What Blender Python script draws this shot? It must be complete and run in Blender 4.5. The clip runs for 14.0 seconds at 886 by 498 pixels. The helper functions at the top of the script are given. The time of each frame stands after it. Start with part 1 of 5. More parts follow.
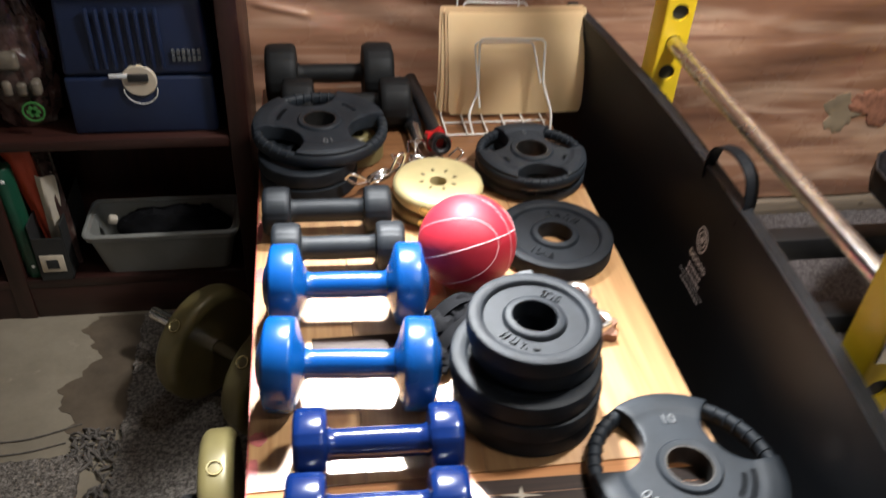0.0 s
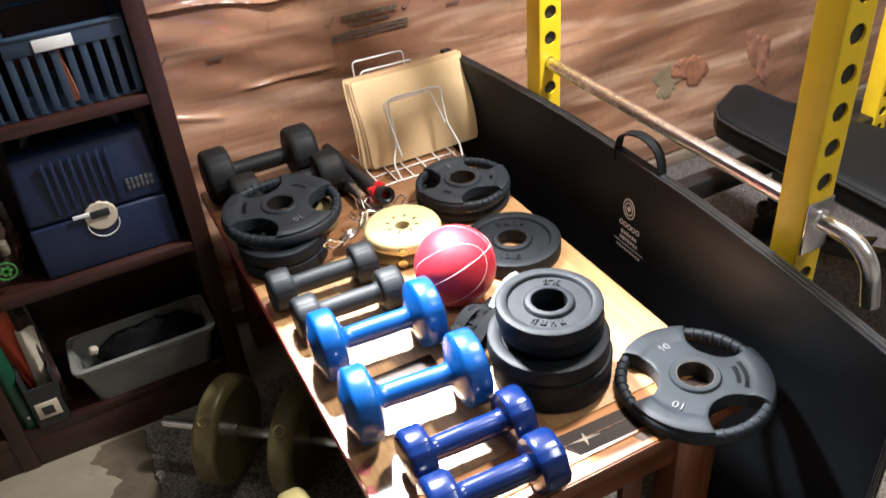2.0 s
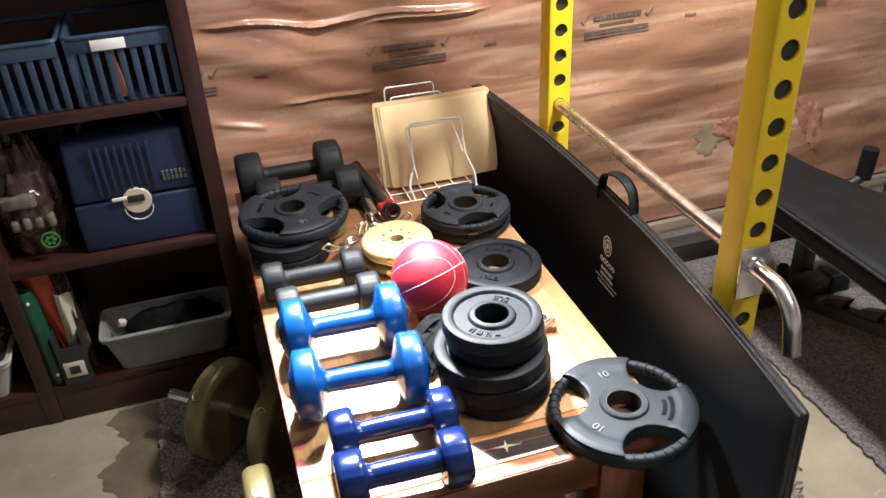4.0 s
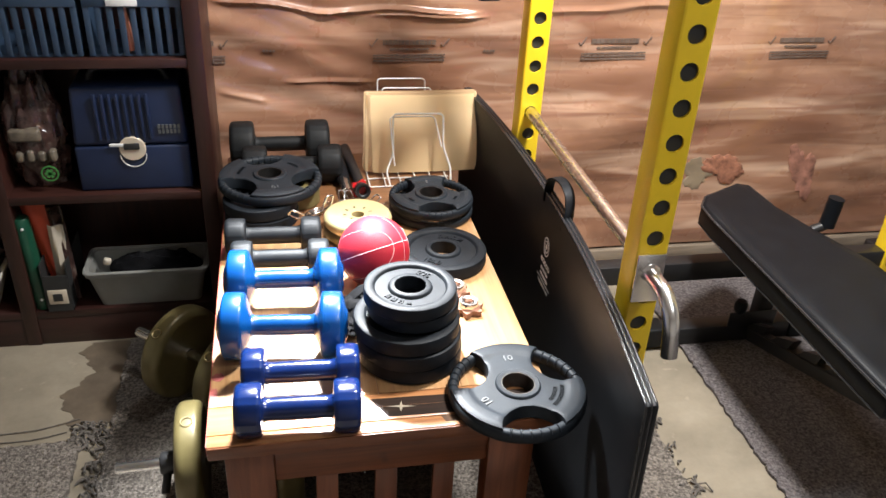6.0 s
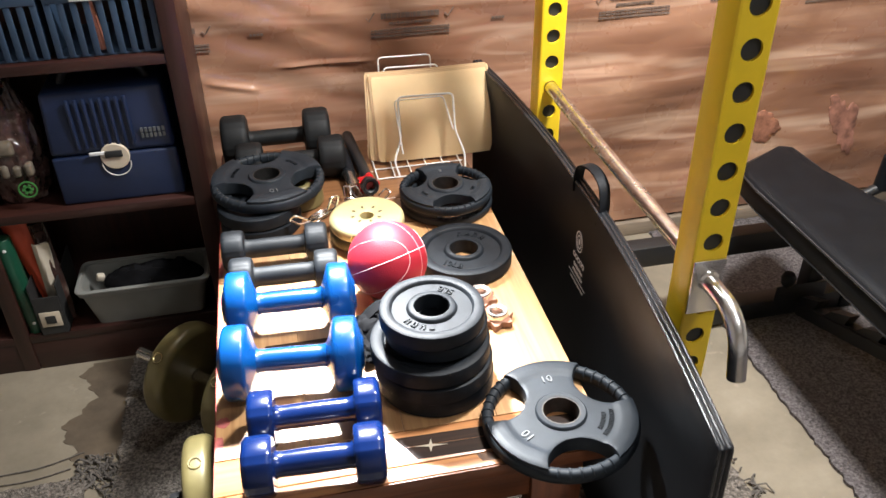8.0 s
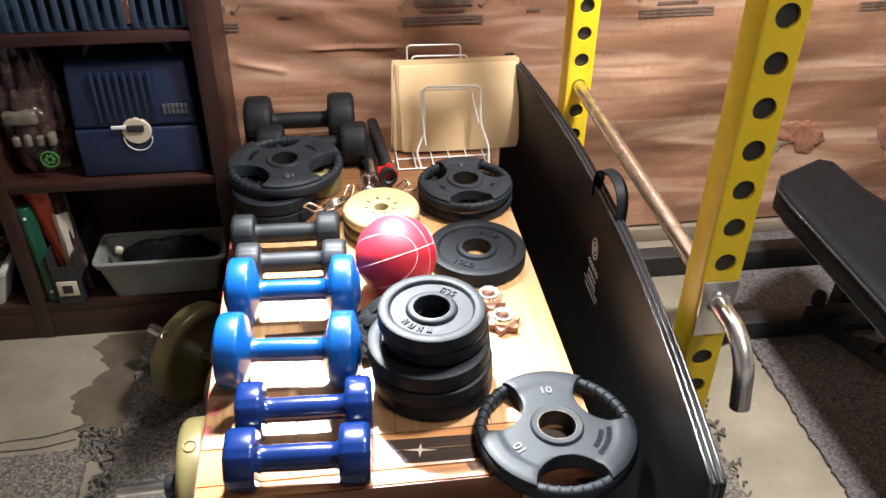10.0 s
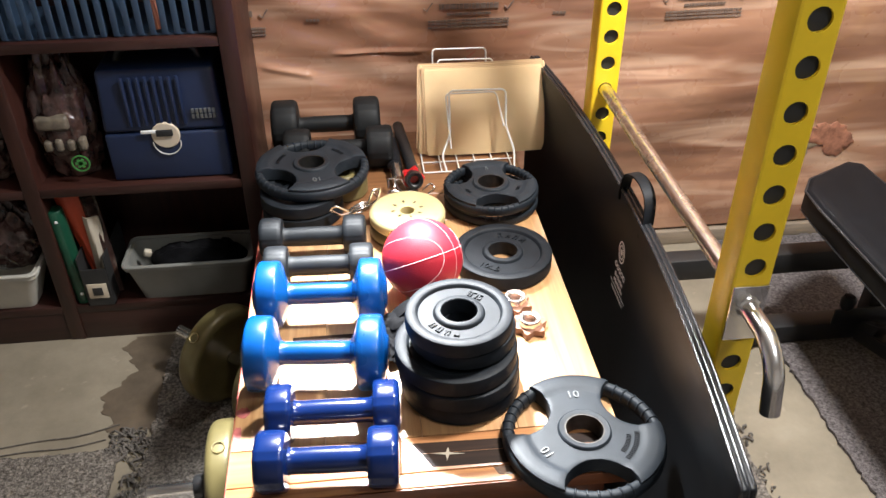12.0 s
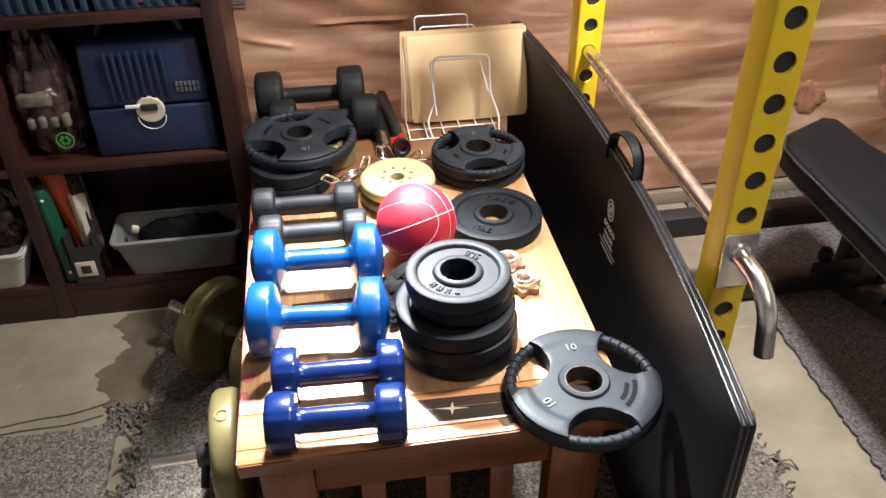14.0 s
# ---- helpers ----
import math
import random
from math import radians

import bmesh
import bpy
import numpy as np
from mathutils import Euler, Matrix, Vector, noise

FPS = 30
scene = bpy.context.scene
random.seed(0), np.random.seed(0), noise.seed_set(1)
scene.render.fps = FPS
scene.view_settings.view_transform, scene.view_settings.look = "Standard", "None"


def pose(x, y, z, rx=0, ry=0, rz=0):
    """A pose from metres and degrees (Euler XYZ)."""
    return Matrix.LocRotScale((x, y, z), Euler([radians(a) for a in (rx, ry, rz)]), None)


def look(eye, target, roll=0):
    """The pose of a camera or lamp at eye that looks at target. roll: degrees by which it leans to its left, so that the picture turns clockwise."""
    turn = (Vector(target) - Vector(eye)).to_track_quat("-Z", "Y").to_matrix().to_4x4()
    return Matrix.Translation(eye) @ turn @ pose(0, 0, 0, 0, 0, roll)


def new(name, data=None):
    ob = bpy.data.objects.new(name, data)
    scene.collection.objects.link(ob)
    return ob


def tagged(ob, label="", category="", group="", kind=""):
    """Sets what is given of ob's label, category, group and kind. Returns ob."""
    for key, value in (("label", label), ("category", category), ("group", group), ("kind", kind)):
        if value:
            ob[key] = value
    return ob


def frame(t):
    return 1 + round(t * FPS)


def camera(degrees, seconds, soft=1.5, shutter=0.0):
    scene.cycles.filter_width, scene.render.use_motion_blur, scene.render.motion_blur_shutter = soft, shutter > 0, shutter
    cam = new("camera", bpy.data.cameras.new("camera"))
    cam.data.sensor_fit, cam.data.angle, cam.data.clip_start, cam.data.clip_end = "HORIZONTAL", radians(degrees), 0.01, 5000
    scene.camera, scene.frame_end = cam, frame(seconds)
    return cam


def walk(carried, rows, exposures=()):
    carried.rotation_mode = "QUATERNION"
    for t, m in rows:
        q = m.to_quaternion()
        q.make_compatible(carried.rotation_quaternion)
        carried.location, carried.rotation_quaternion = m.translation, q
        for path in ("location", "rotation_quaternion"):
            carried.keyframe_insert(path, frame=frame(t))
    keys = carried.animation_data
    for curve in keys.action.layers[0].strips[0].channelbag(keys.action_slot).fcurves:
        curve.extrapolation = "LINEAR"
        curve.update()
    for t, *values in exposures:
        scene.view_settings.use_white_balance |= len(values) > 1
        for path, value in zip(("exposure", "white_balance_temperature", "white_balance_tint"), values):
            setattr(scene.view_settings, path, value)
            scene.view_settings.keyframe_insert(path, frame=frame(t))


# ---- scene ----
cam = camera(56.6, 14.0, 1.5, 0.4)
PATH = [
    (0, (0.088, -0.468, 1.176), (0.390, 1.086, -0.046), 3.8),
    (0.2, (0.033, -0.411, 1.133), (0.381, 1.087, -0.147), 3.6),
    (0.5, (-0.036, -0.344, 1.115), (0.391, 1.060, -0.245), 2.4),
    (1, (-0.119, -0.398, 1.180), (0.602, 0.918, -0.143), -0.5),
    (1.5, (-0.19, -0.523, 1.275), (0.503, 0.877, 0.027), -4.5),
    (2, (-0.178, -0.569, 1.294), (0.503, 0.918, 0.142), -5.1),
    (2.2, (-0.152, -0.583, 1.301), (0.527, 0.929, 0.182), -4.3),
    (4.3, (-0.018, -0.818, 1.292), (0.447, 0.822, 0.247), -3.1),
    (4.5, (-0.031, -0.861, 1.295), (0.461, 0.77, 0.247), -3.3),
    (5, (-0.031, -0.908, 1.314), (0.519, 0.709, 0.273), -1.6),
    (5.5, (0.033, -0.922, 1.309), (0.541, 0.725, 0.296), 1.1),
    (6, (0.132, -0.926, 1.289), (0.503, 0.76, 0.28), 3.2),
    (6.5, (0.168, -0.889, 1.288), (0.453, 0.784, 0.23), 1.9),
    (7, (0.14, -0.796, 1.28), (0.444, 0.841, 0.172), -0.4),
    (7.2, (0.129, -0.771, 1.279), (0.466, 0.855, 0.165), -1.7),
    (9.3, (0.212, -0.719, 1.285), (0.511, 0.929, 0.192), 1.1),
    (9.5, (0.209, -0.712, 1.277), (0.494, 0.923, 0.162), 1.2),
    (10, (0.216, -0.707, 1.28), (0.443, 0.922, 0.142), 0.7),
    (10.5, (0.218, -0.709, 1.277), (0.399, 0.928, 0.142), 0.5),
    (11, (0.214, -0.698, 1.274), (0.378, 0.935, 0.132), -0.2),
    (11.5, (0.212, -0.702, 1.28), (0.379, 0.929, 0.135), -0.5),
    (12, (0.208, -0.707, 1.285), (0.383, 0.93, 0.15), -0.3),
    (12.5, (0.211, -0.717, 1.285), (0.379, 0.914, 0.141), -0.1),
    (13, (0.222, -0.706, 1.268), (0.4, 0.896, 0.085), -0.4),
    (13.5, (0.201, -0.728, 1.277), (0.414, 0.861, 0.083), -1.5),
    (14, (0.167, -0.733, 1.28), (0.405, 0.862, 0.097), -0.8),
]
walk(cam, [(t, look(eye, target, roll)) for t, eye, target, roll in PATH], [(0.0, -0.4), (0.5, -0.66), (1.0, -0.2), (1.5, 0.25), (2.2, 0.29), (14.0, 0.29)])

# ---- world and lamps ----
world = bpy.data.worlds.new("world")
scene.world = world
world.use_nodes = True
bg = world.node_tree.nodes["Background"]
bg.inputs[0].default_value, bg.inputs[1].default_value = (0.9, 0.95, 1.0, 1), 0.02


def lamp(name, kind, at, energy, colour, size, target=None, angle=None):
    data = bpy.data.lights.new(name, kind)
    data.energy, data.color = energy, colour
    if kind == "AREA":
        data.size = size
    else:
        data.shadow_soft_size = size
    if kind == "SPOT":
        data.spot_size, data.spot_blend = radians(angle), 1.0
    ob = new(name, data)
    ob.matrix_world = look(at, target or (at[0], at[1] + 0.001, at[2] - 1))
    return tagged(ob, "unseen light placed to light the basement", "lamp", kind="structure")


lamp("work_lamp_light", "SPOT", (0.24, 0.86, 1.42), 620, (0.95, 0.98, 1.0), 0.06, (0.13, 0.09, 0.42), 50)
lamp("work_lamp_glow", "POINT", (0.26, 0.76, 1.50), 8, (0.97, 0.98, 1.0), 0.06)
# added fill without a known source; lifts rack fronts and the right side
lamp("front_fill_light", "AREA", (1.05, -0.80, 2.2), 11, (0.97, 0.99, 1.0), 0.25)
lamp("hanging_lamp_light", "AREA", (0.90, 0.36, 1.85), 46, (1.0, 0.99, 0.975), 0.16)

# ---- materials ----


class Mat:
    """A small builder of node materials."""

    def __init__(self, name, colour, rough=0.5, metal=0.0, spec=0.5):
        self.m = bpy.data.materials.new(name)
        self.m.use_nodes = True
        self.t = self.m.node_tree
        self.b = self.t.nodes["Principled BSDF"]
        self.set("Base Color", (*colour, 1))
        self.set("Roughness", rough)
        self.set("Metallic", metal)
        self.set("Specular IOR Level", spec)
        self.co = self.node("ShaderNodeTexCoord").outputs["Object"]
        self.colour = None
        self.height = None

    def node(self, kind):
        return self.t.nodes.new(kind)

    def set(self, socket, value):
        self.b.inputs[socket].default_value = value
        return self

    def link(self, a, b):
        self.t.links.new(a, b)

    def scaled(self, scale):
        n = self.node("ShaderNodeMapping")
        n.inputs["Scale"].default_value = scale if isinstance(scale, tuple) else (scale,) * 3
        self.link(self.co, n.inputs["Vector"])
        return n.outputs[0]

    def noise(self, scale, detail=4.0, rough=0.6, distort=0.0):
        n = self.node("ShaderNodeTexNoise")
        n.inputs["Scale"].default_value, n.inputs["Detail"].default_value = 1.0, detail
        n.inputs["Roughness"].default_value, n.inputs["Distortion"].default_value = rough, distort
        self.link(self.scaled(scale), n.inputs["Vector"])
        return n.outputs["Fac"]

    def ramp(self, fac, stops):
        n = self.node("ShaderNodeValToRGB")
        e = n.color_ramp.elements
        while len(e) < len(stops):
            e.new(0.5)
        for el, (p, c) in zip(e, stops):
            el.position, el.color = p, (*c, 1) if len(c) == 3 else c
        self.link(fac, n.inputs[0])
        return n.outputs[0]

    def paint(self, fac, stops):
        self.colour = self.ramp(fac, stops)
        self.link(self.colour, self.b.inputs["Base Color"])
        return self

    def over(self, fac, lo, hi, colour):
        """A second colour where fac is high."""
        n = self.node("ShaderNodeMix")
        n.data_type = "RGBA"
        mask = self.ramp(fac, [(lo, (0, 0, 0)), (hi, (1, 1, 1))])
        self.link(mask, n.inputs[0])
        if self.colour is None:
            n.inputs[6].default_value = self.b.inputs["Base Color"].default_value
        else:
            self.link(self.colour, n.inputs[6])
        n.inputs[7].default_value = (*colour, 1)
        self.colour = n.outputs[2]
        self.link(self.colour, self.b.inputs["Base Color"])
        return self

    def bump(self, fac, strength, distance=0.002):
        n = self.node("ShaderNodeBump")
        n.inputs["Strength"].default_value, n.inputs["Distance"].default_value = strength, distance
        self.link(fac, n.inputs["Height"])
        if self.height is not None:
            self.link(self.height, n.inputs["Normal"])
        self.height = n.outputs[0]
        self.link(self.height, self.b.inputs["Normal"])
        return self

    def gloss(self, fac, lo, hi):
        n = self.node("ShaderNodeMapRange")
        n.inputs["To Min"].default_value, n.inputs["To Max"].default_value = lo, hi
        self.link(fac, n.inputs["Value"])
        self.link(n.outputs[0], self.b.inputs["Roughness"])
        return self


def plain(name, c, rough=0.5, metal=0.0, var=0.15, scale=40.0, bump=0.0, spec=0.5, bscale=None):
    m = Mat(name, c, rough, metal, spec)
    m.paint(m.noise(scale), [(0.3, tuple(v * (1 - var) for v in c)), (0.7, tuple(min(1, v * (1 + var)) for v in c))])
    m.gloss(m.noise(scale * 0.4), max(0.03, rough - 0.08), rough + 0.08)
    if bump:
        m.bump(m.noise(bscale or scale * 8), bump, 0.001)
    return m.m


def wood(name, dark, light, rough, grain=(90.0, 3.0, 90.0), knots=True, coat=0.0, spec=0.5):
    m = Mat(name, light, rough, spec=spec)
    f = m.noise(grain, 6, 0.6, 0.8)
    m.paint(f, [(0.25, dark), (0.5, tuple((a + b) / 2 for a, b in zip(dark, light))), (0.75, light)])
    rnd = m.node("ShaderNodeObjectInfo").outputs["Random"]
    hue = m.node("ShaderNodeHueSaturation")
    mr = m.node("ShaderNodeMapRange")
    mr.inputs["To Min"].default_value, mr.inputs["To Max"].default_value = 0.75, 1.15
    m.link(rnd, mr.inputs["Value"])
    m.link(mr.outputs[0], hue.inputs["Value"])
    m.link(m.colour, hue.inputs["Color"])
    m.colour = hue.outputs[0]
    m.link(m.colour, m.b.inputs["Base Color"])
    if knots:
        m.over(m.noise((16, 9, 16), 2, 0.4), 0.70, 0.76, tuple(v * 0.5 for v in dark))
    m.gloss(m.noise(14), rough * 0.75, rough * 1.25)
    m.bump(f, 0.15, 0.0006)
    if coat:
        m.set("Coat Weight", coat).set("Coat Roughness", 0.30)
    return m.m


PINE = wood("varnished_pine", (0.36, 0.165, 0.062), (0.60, 0.36, 0.165), 0.34, coat=1.0)
PINE_X = wood("end_board_pine", (0.24, 0.085, 0.030), (0.52, 0.25, 0.10), 0.32, (3, 90, 90), coat=1.0)
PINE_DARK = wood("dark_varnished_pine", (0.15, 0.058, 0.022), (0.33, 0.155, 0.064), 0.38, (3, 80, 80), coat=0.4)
CEDAR = wood("red_stained_wood", (0.095, 0.026, 0.011), (0.22, 0.070, 0.028), 0.35, (60, 60, 4))
CEDAR_X = wood("red_stained_apron", (0.11, 0.031, 0.012), (0.26, 0.088, 0.034), 0.35, (4, 60, 60))
WALNUT = wood("dark_inlay_wood", (0.010, 0.005, 0.003), (0.034, 0.016, 0.009), 0.5, (5, 70, 70), spec=0.2)
MAHOGANY = wood("dark_mahogany", (0.017, 0.0055, 0.0045), (0.048, 0.0165, 0.012), 0.4, (50, 50, 4), False)
MAHOGANY_X = wood("dark_mahogany_shelf", (0.017, 0.0055, 0.0045), (0.048, 0.0165, 0.012), 0.4, (4, 50, 50), False)
LUMBER = wood("grey_lumber", (0.16, 0.12, 0.085), (0.34, 0.27, 0.20), 0.7, (4, 50, 50))

BLACK_RUBBER = plain("matt_black_rubber", (0.008, 0.0085, 0.009), 0.55, 0, 0.25, 25, 0.25, 0.2, 700)
RUBBER = plain("black_rubber_plate", (0.0145, 0.0182, 0.023), 0.50, 0, 0.25, 25, 0.25, 0.22, 700)
IRON = plain("black_painted_iron", (0.009, 0.011, 0.014), 0.52, 0.0, 0.3, 60, 0.35, 0.16, 500)
NEOPRENE = plain("grey_black_neoprene", (0.0075, 0.0095, 0.0122), 0.55, 0, 0.2, 30, 0.2, 0.28, 900)
MAT_VINYL = plain("black_mat_vinyl", (0.0062, 0.0075, 0.0098), 0.46, 0, 0.25, 9, 0.3, 0.25, 450)
BLACK_VINYL = plain("black_vinyl", (0.0055, 0.0065, 0.0085), 0.48, 0, 0.2, 20, 0.3, 0.17, 450)
PIPING = plain("black_glossy_piping", (0.02, 0.021, 0.024), 0.24, 0, 0.2, 30)
LIGHT_BLUE = plain("light_blue_vinyl", (0.0003, 0.042, 0.175), 0.27, 0, 0.12, 12, 0.04, 0.5, 250)
DARK_BLUE = plain("dark_blue_vinyl", (0.0022, 0.011, 0.062), 0.19, 0, 0.15, 12, 0.04, 0.5, 220)
# one gold plastic in two tones: paled as lit, darkened as shaded
GOLD_LIT = plain("gold_plastic_lit", (0.56, 0.47, 0.24), 0.38, 0.15, 0.1, 20, 0.06, 0.5, 300)
GOLD_SHADED = plain("gold_plastic_shaded", (0.145, 0.118, 0.048), 0.36, 0.15, 0.15, 15, 0.08, 0.5, 250)
BRASS = plain("brass_plug", (0.5, 0.42, 0.22), 0.25, 0.9, 0.1, 50)
CHROME = plain("chrome_steel", (0.78, 0.77, 0.76), 0.25, 1.0, 0.08, 30)
WORN_STEEL = plain("worn_steel", (0.66, 0.65, 0.63), 0.26, 1.0, 0.3, 60, 0.15)
DARK_STEEL = plain("dark_steel", (0.10, 0.095, 0.09), 0.35, 0.9, 0.3, 60)
YELLOW = plain("yellow_powder_coat", (0.86, 0.59, 0.022), 0.38, 0, 0.06, 18, 0.12, 0.5, 600)
# near black, for painted shade in hollows and for dark card
SHADE_AND_CARD = plain("painted_shade_and_dark_card", (0.02, 0.02, 0.02), 0.6, 0, 0.2)
HOLE_SHADE = plain("filler_hole_shade", (0.03, 0.024, 0.014), 0.7, 0, 0.2)
BLACK_STEEL = plain("black_powder_coat", (0.014, 0.014, 0.015), 0.4, 0, 0.2, 20, 0.1)
MANILA = plain("manila_card", (0.72, 0.52, 0.29), 0.6, 0, 0.05, 9, 0.1, 0.3, 200)
MANILA_EDGE = plain("manila_card_back", (0.54, 0.36, 0.20), 0.6, 0, 0.06, 9, 0.1, 0.3, 200)
WIRE = plain("white_coated_wire", (0.72, 0.70, 0.66), 0.35, 0, 0.1, 40)
RED_PLASTIC = plain("red_plastic", (0.60, 0.014, 0.018), 0.3, 0, 0.15, 40)
BLUE_BOX = plain("blue_plastic_box", (0.009, 0.018, 0.052), 0.45, 0, 0.15, 12, 0.2, 0.5, 300)
BASKET_BLUE = plain("slate_blue_plastic", (0.026, 0.048, 0.085), 0.45, 0, 0.15, 12)
LATCH = plain("cream_latch_plastic", (0.56, 0.48, 0.37), 0.4, 0, 0.1, 40)
GREY_BIN = plain("light_grey_plastic", (0.20, 0.20, 0.185), 0.45, 0, 0.1, 14, 0.15)
WHITE_BIN = plain("white_plastic", (0.45, 0.43, 0.38), 0.4, 0, 0.1, 14, 0.1)
BLACK_CLOTH = plain("black_cloth", (0.0045, 0.0045, 0.0055), 0.85, 0, 0.4, 60, 0.5, 0.12)
GREY_CLOTH = plain("grey_webbing", (0.09, 0.095, 0.10), 0.8, 0, 0.2, 80, 0.5)
GREEN_BINDER = plain("dark_green_plastic", (0.008, 0.055, 0.03), 0.3, 0, 0.2, 20)
ORANGE = plain("orange_card", (0.50, 0.07, 0.03), 0.5, 0, 0.1, 20)
PAPER = plain("aged_paper", (0.52, 0.46, 0.37), 0.7, 0, 0.12, 30, 0.2)
CLOUDY = plain("cloudy_packet", (0.13, 0.108, 0.082), 0.3, 0, 0.45, 50, 0.4, 0.5, 90)
GREEN_LABEL = plain("green_label", (0.05, 0.22, 0.05), 0.4, 0, 0.15, 40)
WHITE_PRINT = plain("white_print", (0.75, 0.75, 0.74), 0.5, 0, 0.05, 60)
DARK_PRINT = plain("faded_dark_print", (0.15, 0.105, 0.083), 0.5, 0, 0.25, 60)
BARE_WOOD = plain("brown_star_nut", (0.22, 0.10, 0.06), 0.5, 0, 0.25, 70, 0.2)
RAISED = plain("raised_number", (0.11, 0.115, 0.12), 0.42, 0, 0.1, 60)
CREAM_INLAY = plain("cream_inlay", (0.36, 0.31, 0.24), 0.3, 0, 0.15, 40)
RED_STAIN = plain("red_edge_stain", (0.42, 0.05, 0.045), 0.35, 0, 0.4, 30)
PINK_STAIN = plain("faded_red_paint", (0.46, 0.13, 0.12), 0.4, 0, 0.3, 60)
# kept pale so that unseen walls bounce fill light
BOUNCE_PLASTER = plain("pale_bounce_wall", (0.78, 0.77, 0.75), 0.9, 0, 0.12, 5, 0.3)


def concrete():
    m = Mat("bare_concrete", (0.5, 0.44, 0.35), 0.8)
    m.paint(m.noise(4, 6, 0.65), [(0.3, (0.17, 0.142, 0.102)), (0.55, (0.25, 0.212, 0.155)), (0.75, (0.32, 0.275, 0.208))])
    m.over(m.noise(22, 3), 0.63, 0.72, (0.30, 0.25, 0.19))
    m.bump(m.noise(120), 0.3, 0.001)
    return m.m


def carpet(name, lo, mid, hi):
    m = Mat(name, mid, 0.95, spec=0.1)
    m.paint(m.noise(170, 3, 0.7), [(0.36, lo), (0.5, mid), (0.64, hi)])
    m.over(m.noise(6, 3), 0.58, 0.8, tuple(v * 0.7 for v in mid))
    m.bump(m.noise(200, 2), 1.0, 0.006)
    return m.m


def poly_sheet():
    """Clear vapour barrier over pink-brown insulation: glossy, rumpled, with patches of the batt showing through, and
    streaks that paint the folds' sheen and shade.
    """
    m = Mat("vapour_barrier", (0.42, 0.24, 0.16), 0.28)
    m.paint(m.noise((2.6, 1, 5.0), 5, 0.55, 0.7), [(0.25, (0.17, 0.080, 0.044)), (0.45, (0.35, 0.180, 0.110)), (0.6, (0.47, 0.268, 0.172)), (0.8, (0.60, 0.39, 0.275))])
    m.over(m.noise((5, 1, 6.5), 5, 0.65, 0.5), 0.60, 0.70, (0.36, 0.135, 0.10))
    m.over(m.noise((3.1, 1, 4.3), 4, 0.6, 0.4), 0.66, 0.74, (0.50, 0.42, 0.33))
    # slanted dark streaks: shading of the sheet's ripples painted into its colour
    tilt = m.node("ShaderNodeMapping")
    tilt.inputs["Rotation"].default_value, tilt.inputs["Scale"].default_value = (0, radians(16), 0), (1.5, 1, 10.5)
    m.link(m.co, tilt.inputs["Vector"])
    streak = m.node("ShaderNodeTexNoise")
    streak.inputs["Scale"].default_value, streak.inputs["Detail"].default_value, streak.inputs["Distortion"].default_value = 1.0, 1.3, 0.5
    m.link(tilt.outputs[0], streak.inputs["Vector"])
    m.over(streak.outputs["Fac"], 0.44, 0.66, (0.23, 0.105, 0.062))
    # finer painted streaks, dark for ripple shade and pale for sheen
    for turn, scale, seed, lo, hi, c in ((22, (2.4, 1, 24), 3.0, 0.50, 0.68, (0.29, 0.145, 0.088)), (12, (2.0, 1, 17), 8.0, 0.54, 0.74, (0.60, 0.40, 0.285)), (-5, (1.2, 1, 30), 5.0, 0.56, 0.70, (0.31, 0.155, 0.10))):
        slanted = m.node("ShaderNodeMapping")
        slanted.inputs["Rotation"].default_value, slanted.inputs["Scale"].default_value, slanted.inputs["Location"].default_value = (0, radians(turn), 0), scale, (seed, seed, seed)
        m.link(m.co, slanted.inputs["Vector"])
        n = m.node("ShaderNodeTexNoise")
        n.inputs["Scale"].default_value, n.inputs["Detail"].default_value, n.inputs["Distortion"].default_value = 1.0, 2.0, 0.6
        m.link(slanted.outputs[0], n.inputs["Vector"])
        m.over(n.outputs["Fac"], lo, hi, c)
    m.over(m.noise((7, 1, 7), 6, 0.7, 1.2), 0.66, 0.70, (0.30, 0.075, 0.05))
    m.gloss(m.noise(7), 0.16, 0.4)
    m.bump(streak.outputs["Fac"], 0.55, 0.020)
    m.bump(m.noise((5, 1, 13), 2, 0.5, 0.8), 0.30, 0.010)
    m.set("Coat Weight", 0.7).set("Coat Roughness", 0.06)
    return m.m


def ball_skin():
    m = Mat("red_pebbled_rubber", (0.36, 0.014, 0.028), 0.52, spec=0.35)
    v = m.node("ShaderNodeTexVoronoi")
    v.inputs["Scale"].default_value = 520
    m.link(m.co, v.inputs["Vector"])
    m.bump(v.outputs["Distance"], 0.35, 0.0006)
    m.over(m.noise(18), 0.6, 0.75, (0.33, 0.010, 0.022))
    return m.m


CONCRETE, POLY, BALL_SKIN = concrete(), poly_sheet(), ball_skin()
CARPET = carpet("grey_brown_carpet", (0.062, 0.054, 0.046), (0.155, 0.135, 0.117), (0.28, 0.247, 0.215))
YARN = plain("grey_carpet_yarn", (0.12, 0.105, 0.092), 0.95, 0, 0.4, 120)
CARPET_DARK = carpet("dark_grey_carpet", (0.062, 0.054, 0.054), (0.125, 0.110, 0.110), (0.195, 0.175, 0.175))


def film_plastic():
    m = Mat("clear_wrap", (0.55, 0.5, 0.45), 0.12)
    m.paint(m.noise(30, 4), [(0.38, (0.020, 0.011, 0.010)), (0.58, (0.060, 0.032, 0.027)), (0.78, (0.22, 0.185, 0.155))])
    m.bump(m.noise(45, 3), 0.8, 0.004)
    return m.m


WRAP = film_plastic()

# ---- mesh helpers ----


